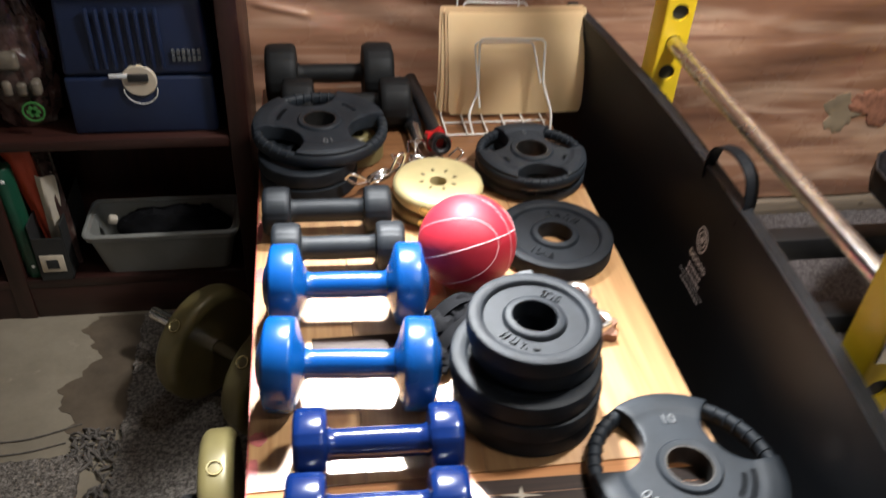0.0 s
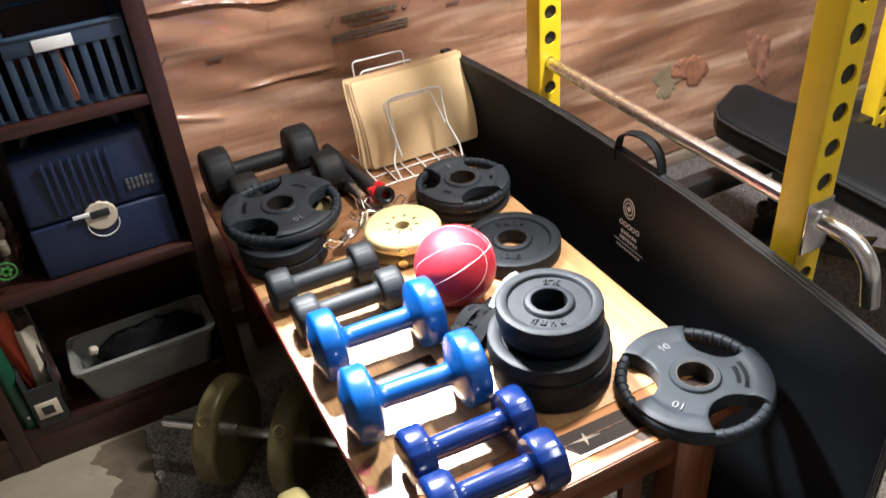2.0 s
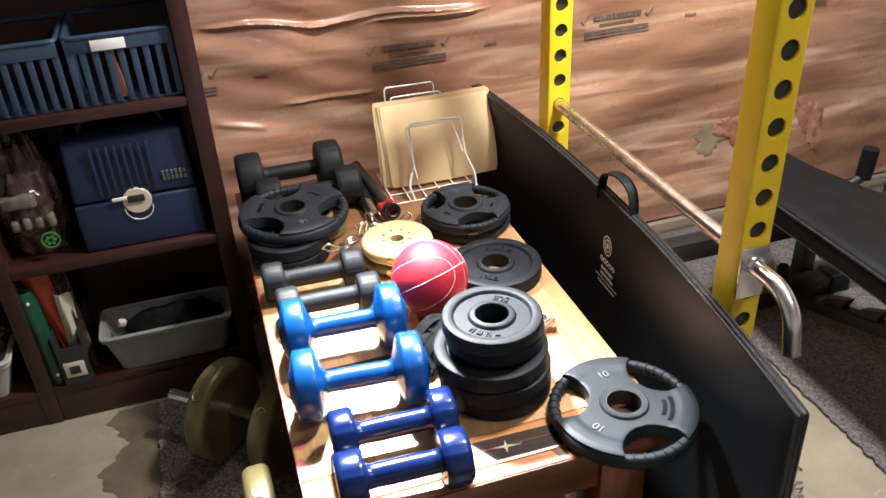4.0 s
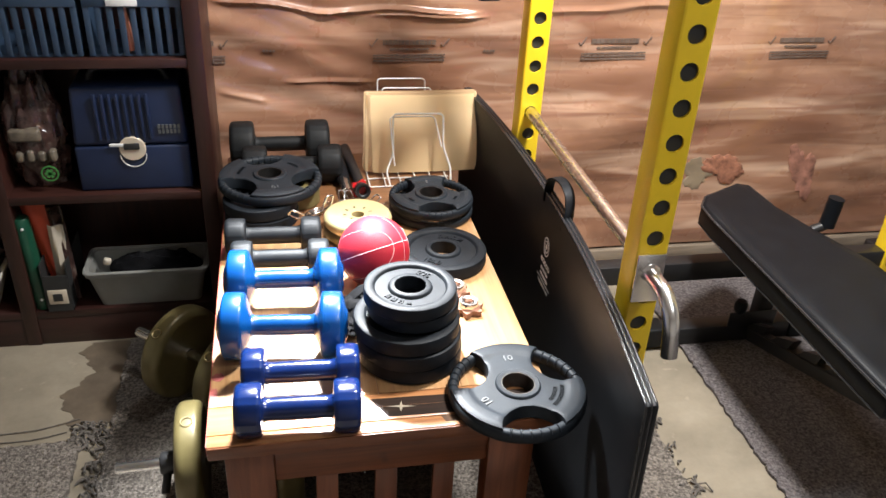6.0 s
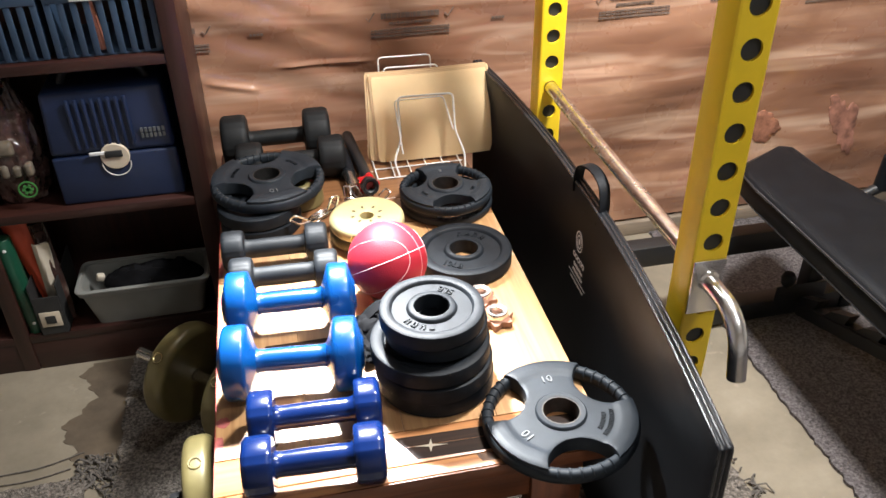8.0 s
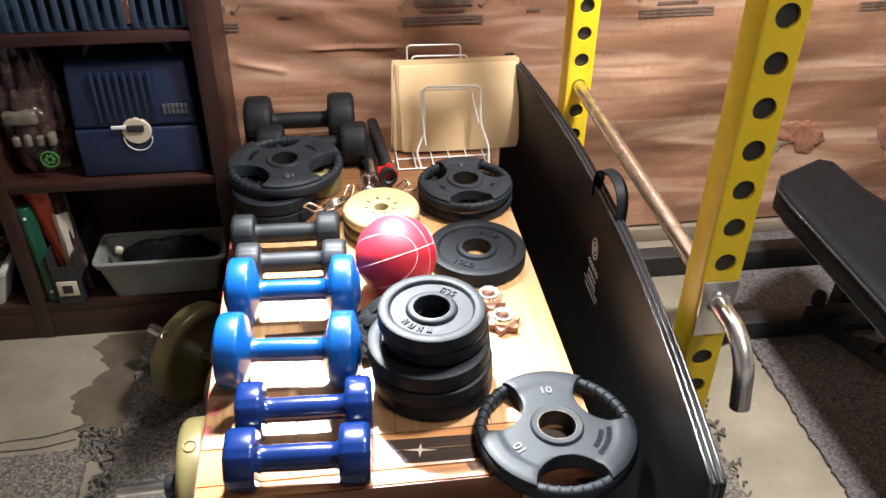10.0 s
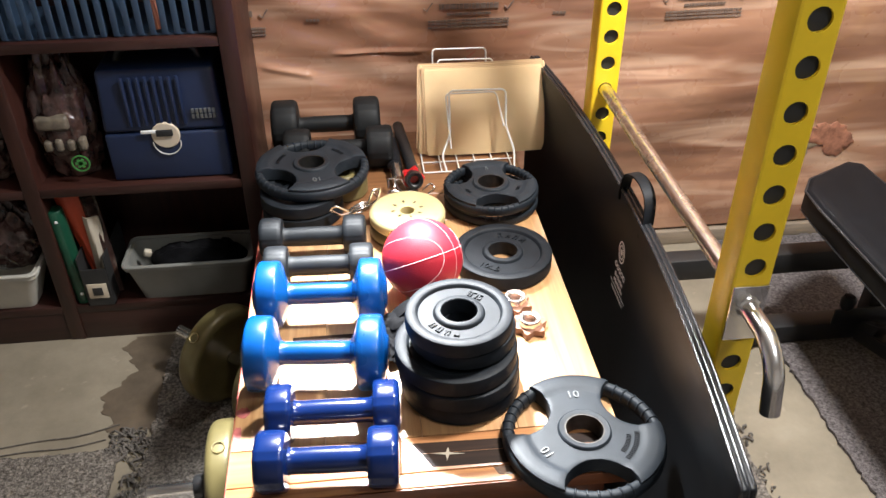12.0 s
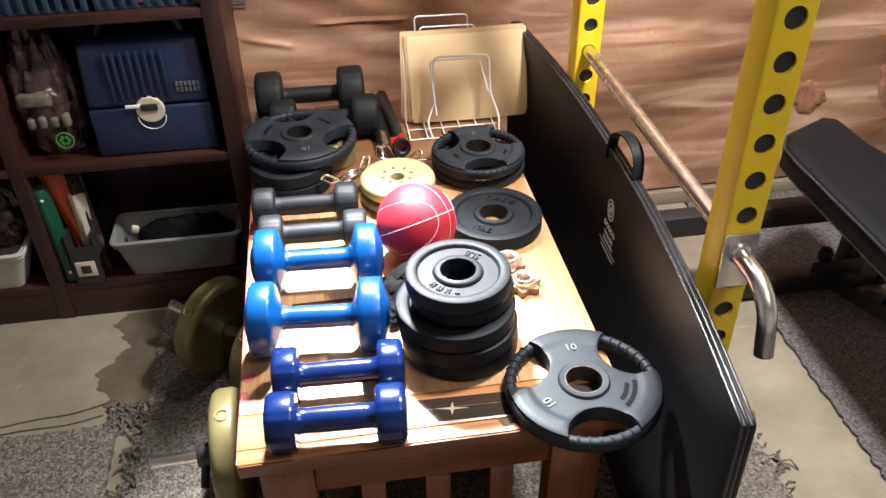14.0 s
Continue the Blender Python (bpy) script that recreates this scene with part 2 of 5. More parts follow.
def link(name, bm, material, parent=None, label="", smooth=True):
    me = bpy.data.meshes.new(name)
    bmesh.ops.recalc_face_normals(bm, faces=bm.faces)
    bm.to_mesh(me)
    bm.free()
    me.materials.append(material)
    if smooth:
        me.shade_smooth()
        me.set_sharp_from_angle(angle=radians(38))
    ob = new(name, me)
    if parent is not None:
        ob.parent = parent
    if label:
        ob["label"] = label
    return ob


def part(name, bm, material, parent, label=""):
    return link(name, bm, material, parent, label)


def thing(name, m, label, category, group="", kind=""):
    ob = new(name)
    ob.empty_display_size = 0.05
    ob.matrix_world = m
    return tagged(ob, label, category, group, kind)


def setting(name, bm, material, label, category):
    return tagged(link(name, bm, material), label, category, kind="structure")


def box(bm, a, b, bevel=0.0, seg=2):
    m = Matrix.LocRotScale([(p + q) / 2 for p, q in zip(a, b)], None, [abs(q - p) for p, q in zip(a, b)])
    vs = bmesh.ops.create_cube(bm, size=1, matrix=m)["verts"]
    if bevel:
        es = list({e for v in vs for e in v.link_edges})
        bmesh.ops.bevel(bm, geom=es, offset=bevel, segments=seg, affect="EDGES", profile=0.5)
    return bm


def boxed(a, b, bevel=0.0, seg=2):
    return box(bmesh.new(), a, b, bevel, seg)


def lathe(bm, profile, n=48, m=Matrix(), closed=True):
    """Turns a profile of (r, z) round z; closed: its last point joins its first."""
    rings = [[bm.verts.new(m @ Vector((r * math.cos(2 * math.pi * k / n), r * math.sin(2 * math.pi * k / n), z))) for k in range(n)] for r, z in profile]
    pairs = list(zip(rings, rings[1:])) + ([(rings[-1], rings[0])] if closed else [])
    for a, b in pairs:
        for k in range(n):
            bm.faces.new((a[k], a[(k + 1) % n], b[(k + 1) % n], b[k]))
    if not closed:
        for ring in (rings[0], rings[-1]):
            if (ring[0].co - ring[n // 2].co).length > 1e-5:
                bm.faces.new(ring)
    return bm


def rod(bm, points, r, n=10):
    """A round rod along points."""
    pts = [Vector(p) for p in points]
    rings = []
    side = None
    for i, p in enumerate(pts):
        d = (pts[min(i + 1, len(pts) - 1)] - pts[max(i - 1, 0)]).normalized()
        if side is None:
            side = d.orthogonal().normalized()
        side = (side - side.dot(d) * d).normalized()
        up = d.cross(side)
        rings.append([bm.verts.new(p + r * (math.cos(2 * math.pi * k / n) * side + math.sin(2 * math.pi * k / n) * up)) for k in range(n)])
    for a, b in zip(rings, rings[1:]):
        for k in range(n):
            bm.faces.new((a[k], a[(k + 1) % n], b[(k + 1) % n], b[k]))
    bm.faces.new(rings[0])
    bm.faces.new(rings[-1])
    return bm


def curve_points(points, steps=6):
    """A smooth line through points (Catmull-Rom)."""
    p = [Vector(q) for q in points]
    p = [2 * p[0] - p[1]] + p + [2 * p[-1] - p[-2]]
    out = []
    for a, b, c, d in zip(p, p[1:], p[2:], p[3:]):
        for s in range(steps):
            t = s / steps
            out.append(0.5 * (2 * b + (c - a) * t + (2 * a - 5 * b + 4 * c - d) * t * t + (3 * b - a - 3 * c + d) * t ** 3))
    return out + [p[-2]]


def rounded(points, r, steps=4):
    """A line with its corners rounded."""
    p = [Vector(q) for q in points]
    out = [p[0]]
    for a, b, c in zip(p, p[1:], p[2:]):
        u, v = (a - b).normalized(), (c - b).normalized()
        for s in range(steps + 1):
            t = s / steps
            out.append((1 - t) ** 2 * (b + r * u) + 2 * t * (1 - t) * b + t * t * (b + r * v))
    return out + [p[-1]]


def lettering(text, size, m, material, parent, name="number", depth=0.0012):
    cu = bpy.data.curves.new(name, "FONT")
    cu.body, cu.size, cu.extrude, cu.align_x, cu.align_y = text, size, depth, "CENTER", "CENTER"
    cu.resolution_u = 3
    tmp = bpy.data.objects.new(name, cu)
    scene.collection.objects.link(tmp)
    me = bpy.data.meshes.new_from_object(tmp.evaluated_get(bpy.context.evaluated_depsgraph_get()))
    bpy.data.objects.remove(tmp)
    me.transform(m)
    me.materials.clear()
    me.materials.append(material)
    ob = new(name, me)
    ob.parent = parent
    return ob


def on_arc(r, deg, z, spin=0.0):
    """A place on a plate's face, with its text turned to read from the rim inward."""
    return Matrix.Rotation(radians(deg), 4, "Z") @ Matrix.Translation((r, 0, z)) @ Matrix.Rotation(radians(-90 + spin), 4, "Z")


def arc_bars(r, deg, z, count, size, parent, material, step):
    """Raised bars for lettering that is not spelt out, along an arc."""
    bm = bmesh.new()
    for k in range(count):
        m = Matrix.Rotation(radians(deg + (k - (count - 1) / 2) * step), 4, "Z")
        for dx in (-0.3, 0.3):
            bmesh.ops.create_cube(bm, size=1, matrix=m @ Matrix.Translation((r, dx * size * 0.8, z)) @ Matrix.Diagonal((size, size * 0.2, 0.0022, 1)))
        bmesh.ops.create_cube(bm, size=1, matrix=m @ Matrix.Translation((r + (0.4 if k % 2 else -0.1) * size, 0, z)) @ Matrix.Diagonal((size * 0.2, size * 0.6, 0.0022, 1)))
    return tagged(part("raised_mark", bm, material, parent), kind="stuff")


# ---- room ----
WALL_Y = 1.13
setting("floor", boxed((-2.2, -2.6, -0.12), (3.2, WALL_Y + 0.2, 0.0)), CONCRETE, "bare cream-grey concrete basement floor", "floor")


def crease(x, z, x0, x1, z0, slope, wave, high, half):
    """The height of one sharp fold that runs from x0 to x1."""
    f = (x - x0) / (x1 - x0)
    if f <= 0 or f >= 1:
        return 0.0
    line = z0 + slope * (x - x0) + wave * noise.noise((x * 6, z0 * 9, 2.2))
    d = abs(z - line) / half
    return high * min(1.0, 6 * f, 6 * (1 - f)) * max(0.0, 1 - d) ** 1.3


FOLDS = ((-0.02, 0.30, 0.785, -0.06, 0.02, 0.011, 0.011), (0.18, 0.66, 0.765, -0.01, 0.012, 0.012, 0.011), (0.36, 0.67, 0.748, 0.015, 0.01, 0.010, 0.009), (-0.02, 0.11, 0.562, -0.24, 0.004, 0.0055, 0.013), (0.14, 0.38, 0.585, -0.03, 0.01, 0.006, 0.010), (0.72, 1.25, 0.765, 0.03, 0.02, 0.006, 0.014))


def wall_y(x, z):
    """Where the rumpled sheet lies."""
    sag = noise.noise((x * 1.3, z * 4.6 + 1.0 * math.sin(x * 1.7 + 0.6), 3.1))
    fine = noise.noise((x * 2.4, z * 13 + x * 2.2, 7.7))
    left = max(0.0, min(1.0, (0.85 - x) / 0.5))
    drift = 2.4 * noise.noise((x * 1.8, z * 2.2, 1.0))
    slant = math.sin(z * 72 + x * 26 + 2 * drift) * left + 0.5 * math.sin(z * 58 - x * 9 + 2 * drift) * (1 - left)
    band = slant * max(0.0, 0.5 + 1.1 * noise.noise((x * 2.2, z * 3.0, 5.0)))
    return WALL_Y - 0.020 - 0.020 * sag - 0.006 * fine - 0.0026 * band - sum(crease(x, z, *f) for f in FOLDS)


def wavy_wall():
    bm = bmesh.new()
    nx, nz, x0, x1, z0, z1 = 250, 330, -2.2, 3.2, 0.05, 2.4
    grid = []
    for i in range(nx + 1):
        col = []
        for j in range(nz + 1):
            x = x0 + 2.15 * i / 60 if i < 60 else -0.05 + 0.85 * (i - 60) / 110 if i < 170 else 0.80 + (x1 - 0.80) * (i - 170) / (nx - 170)
            z = z0 + 0.15 * j / 20 if j < 20 else 0.20 + 0.65 * (j - 20) / 260 if j < 280 else 0.85 + (z1 - 0.85) * (j - 280) / (nz - 280)
            y = wall_y(x, z)
            col.append(bm.verts.new((x, y, z)))
        grid.append(col)
    for a, b in zip(grid, grid[1:]):
        for j in range(nz):
            bm.faces.new((a[j], b[j], b[j + 1], a[j + 1]))
    edge = [e for e in bm.edges if e.is_boundary]
    out = bmesh.ops.extrude_edge_only(bm, edges=edge)["geom"]
    for v in out:
        if isinstance(v, bmesh.types.BMVert):
            v.co.y = WALL_Y + 0.03
    bm.faces.new(sorted({v for v in out if isinstance(v, bmesh.types.BMVert)}, key=lambda v: math.atan2(v.co.z - 1.2, v.co.x - 0.5)))
    return bm


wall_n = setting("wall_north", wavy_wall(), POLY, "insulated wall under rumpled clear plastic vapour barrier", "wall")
setting("wall_north_core", boxed((-2.2, WALL_Y + 0.034, 0.0), (3.2, WALL_Y + 0.2, 2.4)), BOUNCE_PLASTER, "concrete wall behind the insulation", "wall")
setting("sill_plate", boxed((-0.018, WALL_Y - 0.035, 0.0), (3.2, WALL_Y + 0.03, 0.042), 0.003), LUMBER, "grey wooden sill plate along the wall foot", "trim")
# unseen walls and ceiling, added to close the room and bounce light
setting("wall_west", boxed((-2.3, -2.6, 0), (-2.2, WALL_Y + 0.2, 2.4)), BOUNCE_PLASTER, "assumed pale basement wall out of view, bouncing light", "wall")
setting("wall_east", boxed((3.2, -2.6, 0), (3.3, WALL_Y + 0.2, 2.4)), BOUNCE_PLASTER, "assumed pale basement wall out of view, bouncing light", "wall")
setting("wall_south", boxed((-2.3, -2.7, 0), (3.3, -2.6, 2.4)), BOUNCE_PLASTER, "assumed pale basement wall out of view, bouncing light", "wall")
setting("ceiling", boxed((-2.3, -2.7, 2.4), (3.3, WALL_Y + 0.2, 2.5)), BOUNCE_PLASTER, "assumed pale basement ceiling out of view, bouncing light", "ceiling")


def cling(bm, x, z):
    """Lays print that is centred at x, z against the rumpled sheet."""
    for v in bm.verts:
        v.co.y += wall_y(x + v.co.x, z + v.co.z) - 0.0032 - (WALL_Y - 0.047)
    return bm


def wall_print(x, z):
    """A faded printed block on the plastic: unreadable lines between two tick marks."""
    t = thing("wall_print", pose(x, WALL_Y - 0.047, z), "faded black print with tick marks on the plastic sheet", "print", "prints along the plastic sheet", "structure")
    for px, pz, w, h in ((0, 0.0, 0.135, 0.013), (0, -0.018, 0.10, 0.006), (0, -0.033, 0.185, 0.0045), (0, -0.040, 0.185, 0.0045), (0, -0.048, 0.185, 0.0045)):
        bm = bmesh.new()
        k, at = 0, -w / 2
        while at < w / 2:
            step = 0.004 + 0.010 * ((k * 37 + int(pz * 1000) * 11) % 7) / 7
            box(bm, (px + at, -0.0006, pz - h / 2), (px + min(at + step, w / 2), 0.0006, pz + h / 2))
            at += step + 0.0015
            k += 1
        part("line_of_print", cling(bm, x, z), DARK_PRINT, t)
    for s in (-1, 1):
        bm = bmesh.new()
        rod(bm, [(s * 0.092 - 0.010, 0, -0.002), (s * 0.092 - 0.004, 0, -0.010), (s * 0.092 + 0.010, 0, 0.010)], 0.0016, 6)
        part("tick", cling(bm, x, z), DARK_PRINT, t)
    return t


for x in (-0.085, 0.464, 1.018, 1.568):
    wall_print(x, 0.684)

for x, z in ((0.114, 0.665), (0.674, 0.661), (1.23, 0.66)):
    t = thing("small_print", pose(x, WALL_Y - 0.047, z), "tiny faded word printed on the plastic sheet", "print", "small prints on the plastic sheet", "structure")
    for k in range(4):
        part("mark", cling(boxed((-0.016 + 0.008 * k, -0.0006, -0.003), (-0.010 + 0.008 * k, 0.0006, 0.003)), x, z), DARK_PRINT, t)


def lobed_patch():
    """A brown patch along the carpet's cut edge, with a lobed outer side."""
    bm = bmesh.new()
    left = [(-0.352 - 0.022 * math.sin(11 * f + 0.4) - 0.030 * f + 0.007 * math.sin(37 * f) + 0.004 * math.sin(83 * f), 0.862 - 0.305 * f) for f in (k / 40 for k in range(41))]
    right = [(-0.266, 0.862 - 0.305 * f) for f in (1.0, 0.5, 0.0)]
    ring = [bm.verts.new((x, y, 0.0012)) for x, y in left + right]
    low = [bm.verts.new((v.co.x, v.co.y, 0.0002)) for v in ring]
    bm.faces.new(ring)
    for k in range(len(ring)):
        bm.faces.new((low[k], low[(k + 1) % len(ring)], ring[(k + 1) % len(ring)], ring[k]))
    bm.faces.new(low)
    return bm


tagged(link("floor_patch", lobed_patch(), plain("brown_floor_patch", (0.105, 0.078, 0.052), 0.7, 0, 0.3, 14, 0.2)), "dark brown lobed patch on the concrete", "stain", kind="structure")

# torn places in the wall's plastic sheet
FOIL = plain("grey_green_backing", (0.25, 0.19, 0.125), 0.6, 0, 0.2, 14, 0.3)
TORN_BATT = plain("rust_red_insulation", (0.30, 0.130, 0.080), 0.85, 0, 0.45, 45, 0.8, 0.3, 160)
TORN_DARK = plain("dull_red_insulation", (0.29, 0.135, 0.095), 0.6, 0, 0.6, 26, 0.8, 0.3, 90)


def torn_patch(x, z, rx, rz, seed, depth, slant):
    """A ragged, lumpy patch that swells out of the wall."""
    bm = bmesh.new()
    n, rings = 120, []
    for f, out in ((1.0, -1.5), (1.0, 0.5), (0.9, 0.9), (0.65, 1.0), (0.35, 0.7)):
        ring = []
        for k in range(n):
            a = 2 * math.pi * k / n
            c, q = math.cos(a), math.sin(a)
            r = f * (1 + 0.55 * noise.noise((c * 1.1 + seed, q * 1.1, 2.0)) + 0.24 * f ** 4 * noise.noise((c * 3 + seed, q * 3, 4.0)) + 0.10 * f ** 4 * noise.noise((c * 9 + seed, q * 9, 4.0)))
            lump = 1 + 0.5 * noise.noise((c * 2 * f, q * 2 * f, seed))
            ring.append(bm.verts.new((x + rx * r * c + slant * rz * r * q, wall_y(x + rx * r * c, z + rz * r * q) - depth * out * lump, z + rz * r * q)))
        rings.append(ring)
    for a, b in zip(rings, rings[1:]):
        for k in range(n):
            bm.faces.new((a[k], a[(k + 1) % n], b[(k + 1) % n], b[k]))
    bm.faces.new(rings[-1])
    return bm


for nm, at, mt, lab in (("wall_backing", (1.345, 0.285, 0.048, 0.048, 3.3, 0.003, 0.2), FOIL, "grey backing bared by a tear in the sheet"), ("torn_insulation", (1.425, 0.298, 0.056, 0.044, 9.4, 0.005, -0.35), TORN_BATT, "rust red insulation bared by a tear in the sheet"), ("torn_insulation", (1.690, 0.275, 0.042, 0.080, 5.2, 0.004, -0.25), TORN_DARK, "dull red insulation bulging under the sheet")):
    tagged(link(nm, torn_patch(*at), mt), lab, "insulation", kind="structure")

# ---- carpets ----


def carpet_piece(name, x0, x1, y0, y1, material, label, seed, h=0.009):
    rng = random.Random(seed)
    bm = bmesh.new()
    ring = []

    def side(ax, ay, bx, by):
        n = max(2, int(math.hypot(bx - ax, by - ay) / 0.012))
        for k in range(n):
            t = k / n
            ring.append((ax + (bx - ax) * t + rng.uniform(-0.004, 0.004), ay + (by - ay) * t + rng.uniform(-0.004, 0.004)))

    side(x0, y0, x1, y0), side(x1, y0, x1, y1), side(x1, y1, x0, y1), side(x0, y1, x0, y0)
    low = [bm.verts.new((x, y, 0.001)) for x, y in ring]
    top = [bm.verts.new((x, y, h)) for x, y in ring]
    bm.faces.new(top)
    for k in range(len(ring)):
        j = (k + 1) % len(ring)
        bm.faces.new((low[k], low[j], top[j], top[k]))
    bm.faces.new(low)
    return tagged(link(name, bm, material, smooth=False), label, "carpet", kind="structure")


carpet_piece("carpet_offcut", -2.1, -0.322, -2.5, 0.50, CARPET, "speckled grey-brown carpet offcut on concrete", 1)
carpet_piece("carpet_under_table", -0.268, 0.935, -2.5, 0.855, CARPET, "speckled grey-brown carpet strip under the table", 2)
carpet_piece("carpet_under_bench", 1.132, 3.1, -2.5, 1.09, CARPET_DARK, "dark grey carpet under the weight bench", 3)


def fray(seed, x, y0, y1, spread, count, toward):
    rng = random.Random(seed)
    bm = bmesh.new()
    for _ in range(count):
        px, py = x + rng.uniform(-0.3, 1) * spread * toward, rng.uniform(y0, y1)
        a, ln = rng.uniform(0, 6.28), rng.uniform(0.008, 0.03)
        mid = (px + ln * 0.5 * math.cos(a), py + ln * 0.5 * math.sin(a), rng.uniform(0.006, 0.014))
        end = (px + ln * math.cos(a + rng.uniform(-0.8, 0.8)), py + ln * math.sin(a + rng.uniform(-0.8, 0.8)), 0.003)
        rod(bm, [(px, py, 0.006), mid, end], rng.uniform(0.0013, 0.0030), 6)
    return bm


frayed = link("carpet_fray", fray(5, -0.270, 0.15, 0.52, 0.03, 160, -1), YARN)
tagged(frayed, "loose frayed carpet yarn along the cut edge", "carpet yarn", kind="stuff")
frayed = link("carpet_fray", fray(6, -0.30, 0.49, 0.55, 0.05, 60, -1), YARN)
tagged(frayed, "tangle of loose carpet yarn on concrete", "carpet yarn", kind="stuff")
frayed = link("carpet_fray", fray(7, 0.935, -0.3, 0.80, 0.025, 150, 1), YARN)
tagged(frayed, "loose frayed carpet yarn along the cut edge", "carpet yarn", kind="stuff")
for k, pts in enumerate((((-0.62, 0.525, 0.003), (-0.5, 0.545, 0.003), (-0.42, 0.55, 0.004), (-0.34, 0.575, 0.003)), ((-0.62, 0.505, 0.003), (-0.52, 0.518, 0.003), (-0.43, 0.520, 0.003), (-0.36, 0.535, 0.003)))):
    tagged(link("loose_thread", rod(bmesh.new(), curve_points(pts), 0.0013, 6), YARN), "loose grey carpet thread lying on concrete", "thread")

# ---- table ----
H = 0.42
TW, TL = 0.54, 1.03
table = thing("wooden_table", pose(0, 0, 0), "low varnished pine table with dark inlay and slatted end", "table")
BOARDS = ((0.0, 0.1285), (0.129, 0.2625), (0.263, 0.3985), (0.399, 0.540))
for a, b in BOARDS:
    part("top_board", boxed((a, 0.088, H - 0.024), (b, 0.6395, H), 0.0006, 1), PINE, table)
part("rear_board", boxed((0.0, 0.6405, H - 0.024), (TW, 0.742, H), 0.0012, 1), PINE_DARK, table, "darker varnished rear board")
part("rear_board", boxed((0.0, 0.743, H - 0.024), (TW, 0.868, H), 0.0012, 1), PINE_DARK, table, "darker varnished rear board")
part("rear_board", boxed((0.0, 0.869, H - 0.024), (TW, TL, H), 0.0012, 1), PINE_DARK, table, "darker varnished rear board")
part("end_board", boxed((0.0, 0.0, H - 0.024), (TW, 0.024, H), 0.002), PINE_X, table)
part("end_board", boxed((0.0, 0.0255, H - 0.024), (TW, 0.0865, H), 0.001), PINE_X, table)


def flat_piece(points, z0, z1):
    """A thin flat piece with the given outline."""
    bm = bmesh.new()
    lo, hi = [[bm.verts.new((x, y, z)) for x, y in points] for z in (z0, z1)]
    bm.faces.new(lo), bm.faces.new(hi)
    for k in range(len(lo)):
        j = (k + 1) % len(lo)
        bm.faces.new((lo[k], lo[j], hi[j], hi[k]))
    return bm


# dark inlay strips with a mitred end, a pale line along the mitre, and a star
part("end_edge", boxed((0.001, -0.003, H - 0.0235), (TW - 0.001, -0.0002, H - 0.0015), 0.0008), CEDAR_X, table, "reddish end edge")
part("inlay_strip", flat_piece([(0.247, 0.075), (0.257, 0.056), (TW - 0.003, 0.049), (TW - 0.003, 0.067)], H - 0.002, H + 0.0004), WALNUT, table, "dark brown inlay strip")
part("inlay_strip", flat_piece([(0.258, 0.0552), (0.272, 0.031), (TW - 0.003, 0.025), (TW - 0.003, 0.0482)], H - 0.002, H + 0.0004), WALNUT, table, "dark brown inlay strip")
part("inlay_strip", flat_piece([(0.352, 0.0225), (0.358, 0.009), (0.425, 0.006), (0.418, 0.0205)], H - 0.002, H + 0.0005), wood("smoked_inlay", (0.03, 0.015, 0.009), (0.16, 0.08, 0.04), 0.4, (120, 20, 70)), table, "short smoked inlay strip")
part("star_inlay", flat_piece([(0.294 + r * math.cos(a), 0.052 + 0.8 * r * math.sin(a)) for a, r in ((radians(45 * k - 8), ((0.024, 0.015)[k // 2 % 2], 0.0035)[k % 2]) for k in range(8))], H, H + 0.0008), CREAM_INLAY, table, "cream star inlay")
part("inlay_line", flat_piece([(0.226, 0.096), (0.2285, 0.097), (0.2695, 0.030), (0.2665, 0.029)], H, H + 0.0008), CREAM_INLAY, table, "pale line along the mitre")
for x, y, a, b in ((0.006, 0.118, 0.006, 0.016), (0.010, 0.160, 0.010, 0.010), (0.005, 0.250, 0.005, 0.022), (0.006, 0.452, 0.006, 0.018), (0.004, 0.560, 0.004, 0.026)):
    ring = [(x + a * math.cos(q) * (1 + 0.3 * noise.noise((math.cos(q) * 2, math.sin(q) * 2, y * 40))), y + b * math.sin(q) * (1 + 0.4 * noise.noise((math.cos(q) * 3, math.sin(q) * 3, y * 70)))) for q in (2 * math.pi * k / 22 for k in range(22))]
    part("paint_mark", flat_piece([(max(0.0006, px), py) for px, py in ring], H, H + 0.0005), PINK_STAIN, table, "faded red paint mark")
# dark rectangle across the boards between the bright blue dumbbells
part("burl_inlay", boxed((0.075, 0.270, H - 0.01), (0.19, 0.318, H + 0.0006), 0.0), WALNUT, table, "dark rectangular patch on the table top")
part("edge_stain", boxed((-0.0012, 0.003, H - 0.02), (0.0, TL, H - 0.0015)), RED_STAIN, table, "red paint along the edge")
for x0, x1 in ((0.022, 0.095), (0.432, 0.508)):
    for y0, y1 in ((0.014, 0.058), (TL - 0.06, TL - 0.016)):
        part("leg", boxed((x0, y0, 0.009), (x1, y1, H - 0.024), 0.003), CEDAR, table)
for y0 in (0.022, TL - 0.045):
    part("apron", boxed((0.095, y0, 0.318), (0.432, y0 + 0.022, H - 0.024), 0.002), CEDAR_X, table)
    part("lower_rail", boxed((0.095, y0, 0.07), (0.432, y0 + 0.022, 0.115), 0.002), CEDAR_X, table)
    for x0, x1 in ((0.157, 0.192), (0.251, 0.287), (0.346, 0.381)):
        part("slat", boxed((x0, y0 + 0.004, 0.115), (x1, y0 + 0.018, 0.318), 0.002), CEDAR, table)
for x0 in (0.03, 0.478):
    part("side_apron", boxed((x0, 0.058, 0.328), (x0 + 0.02, TL - 0.06, H - 0.024), 0.002), CEDAR, table)

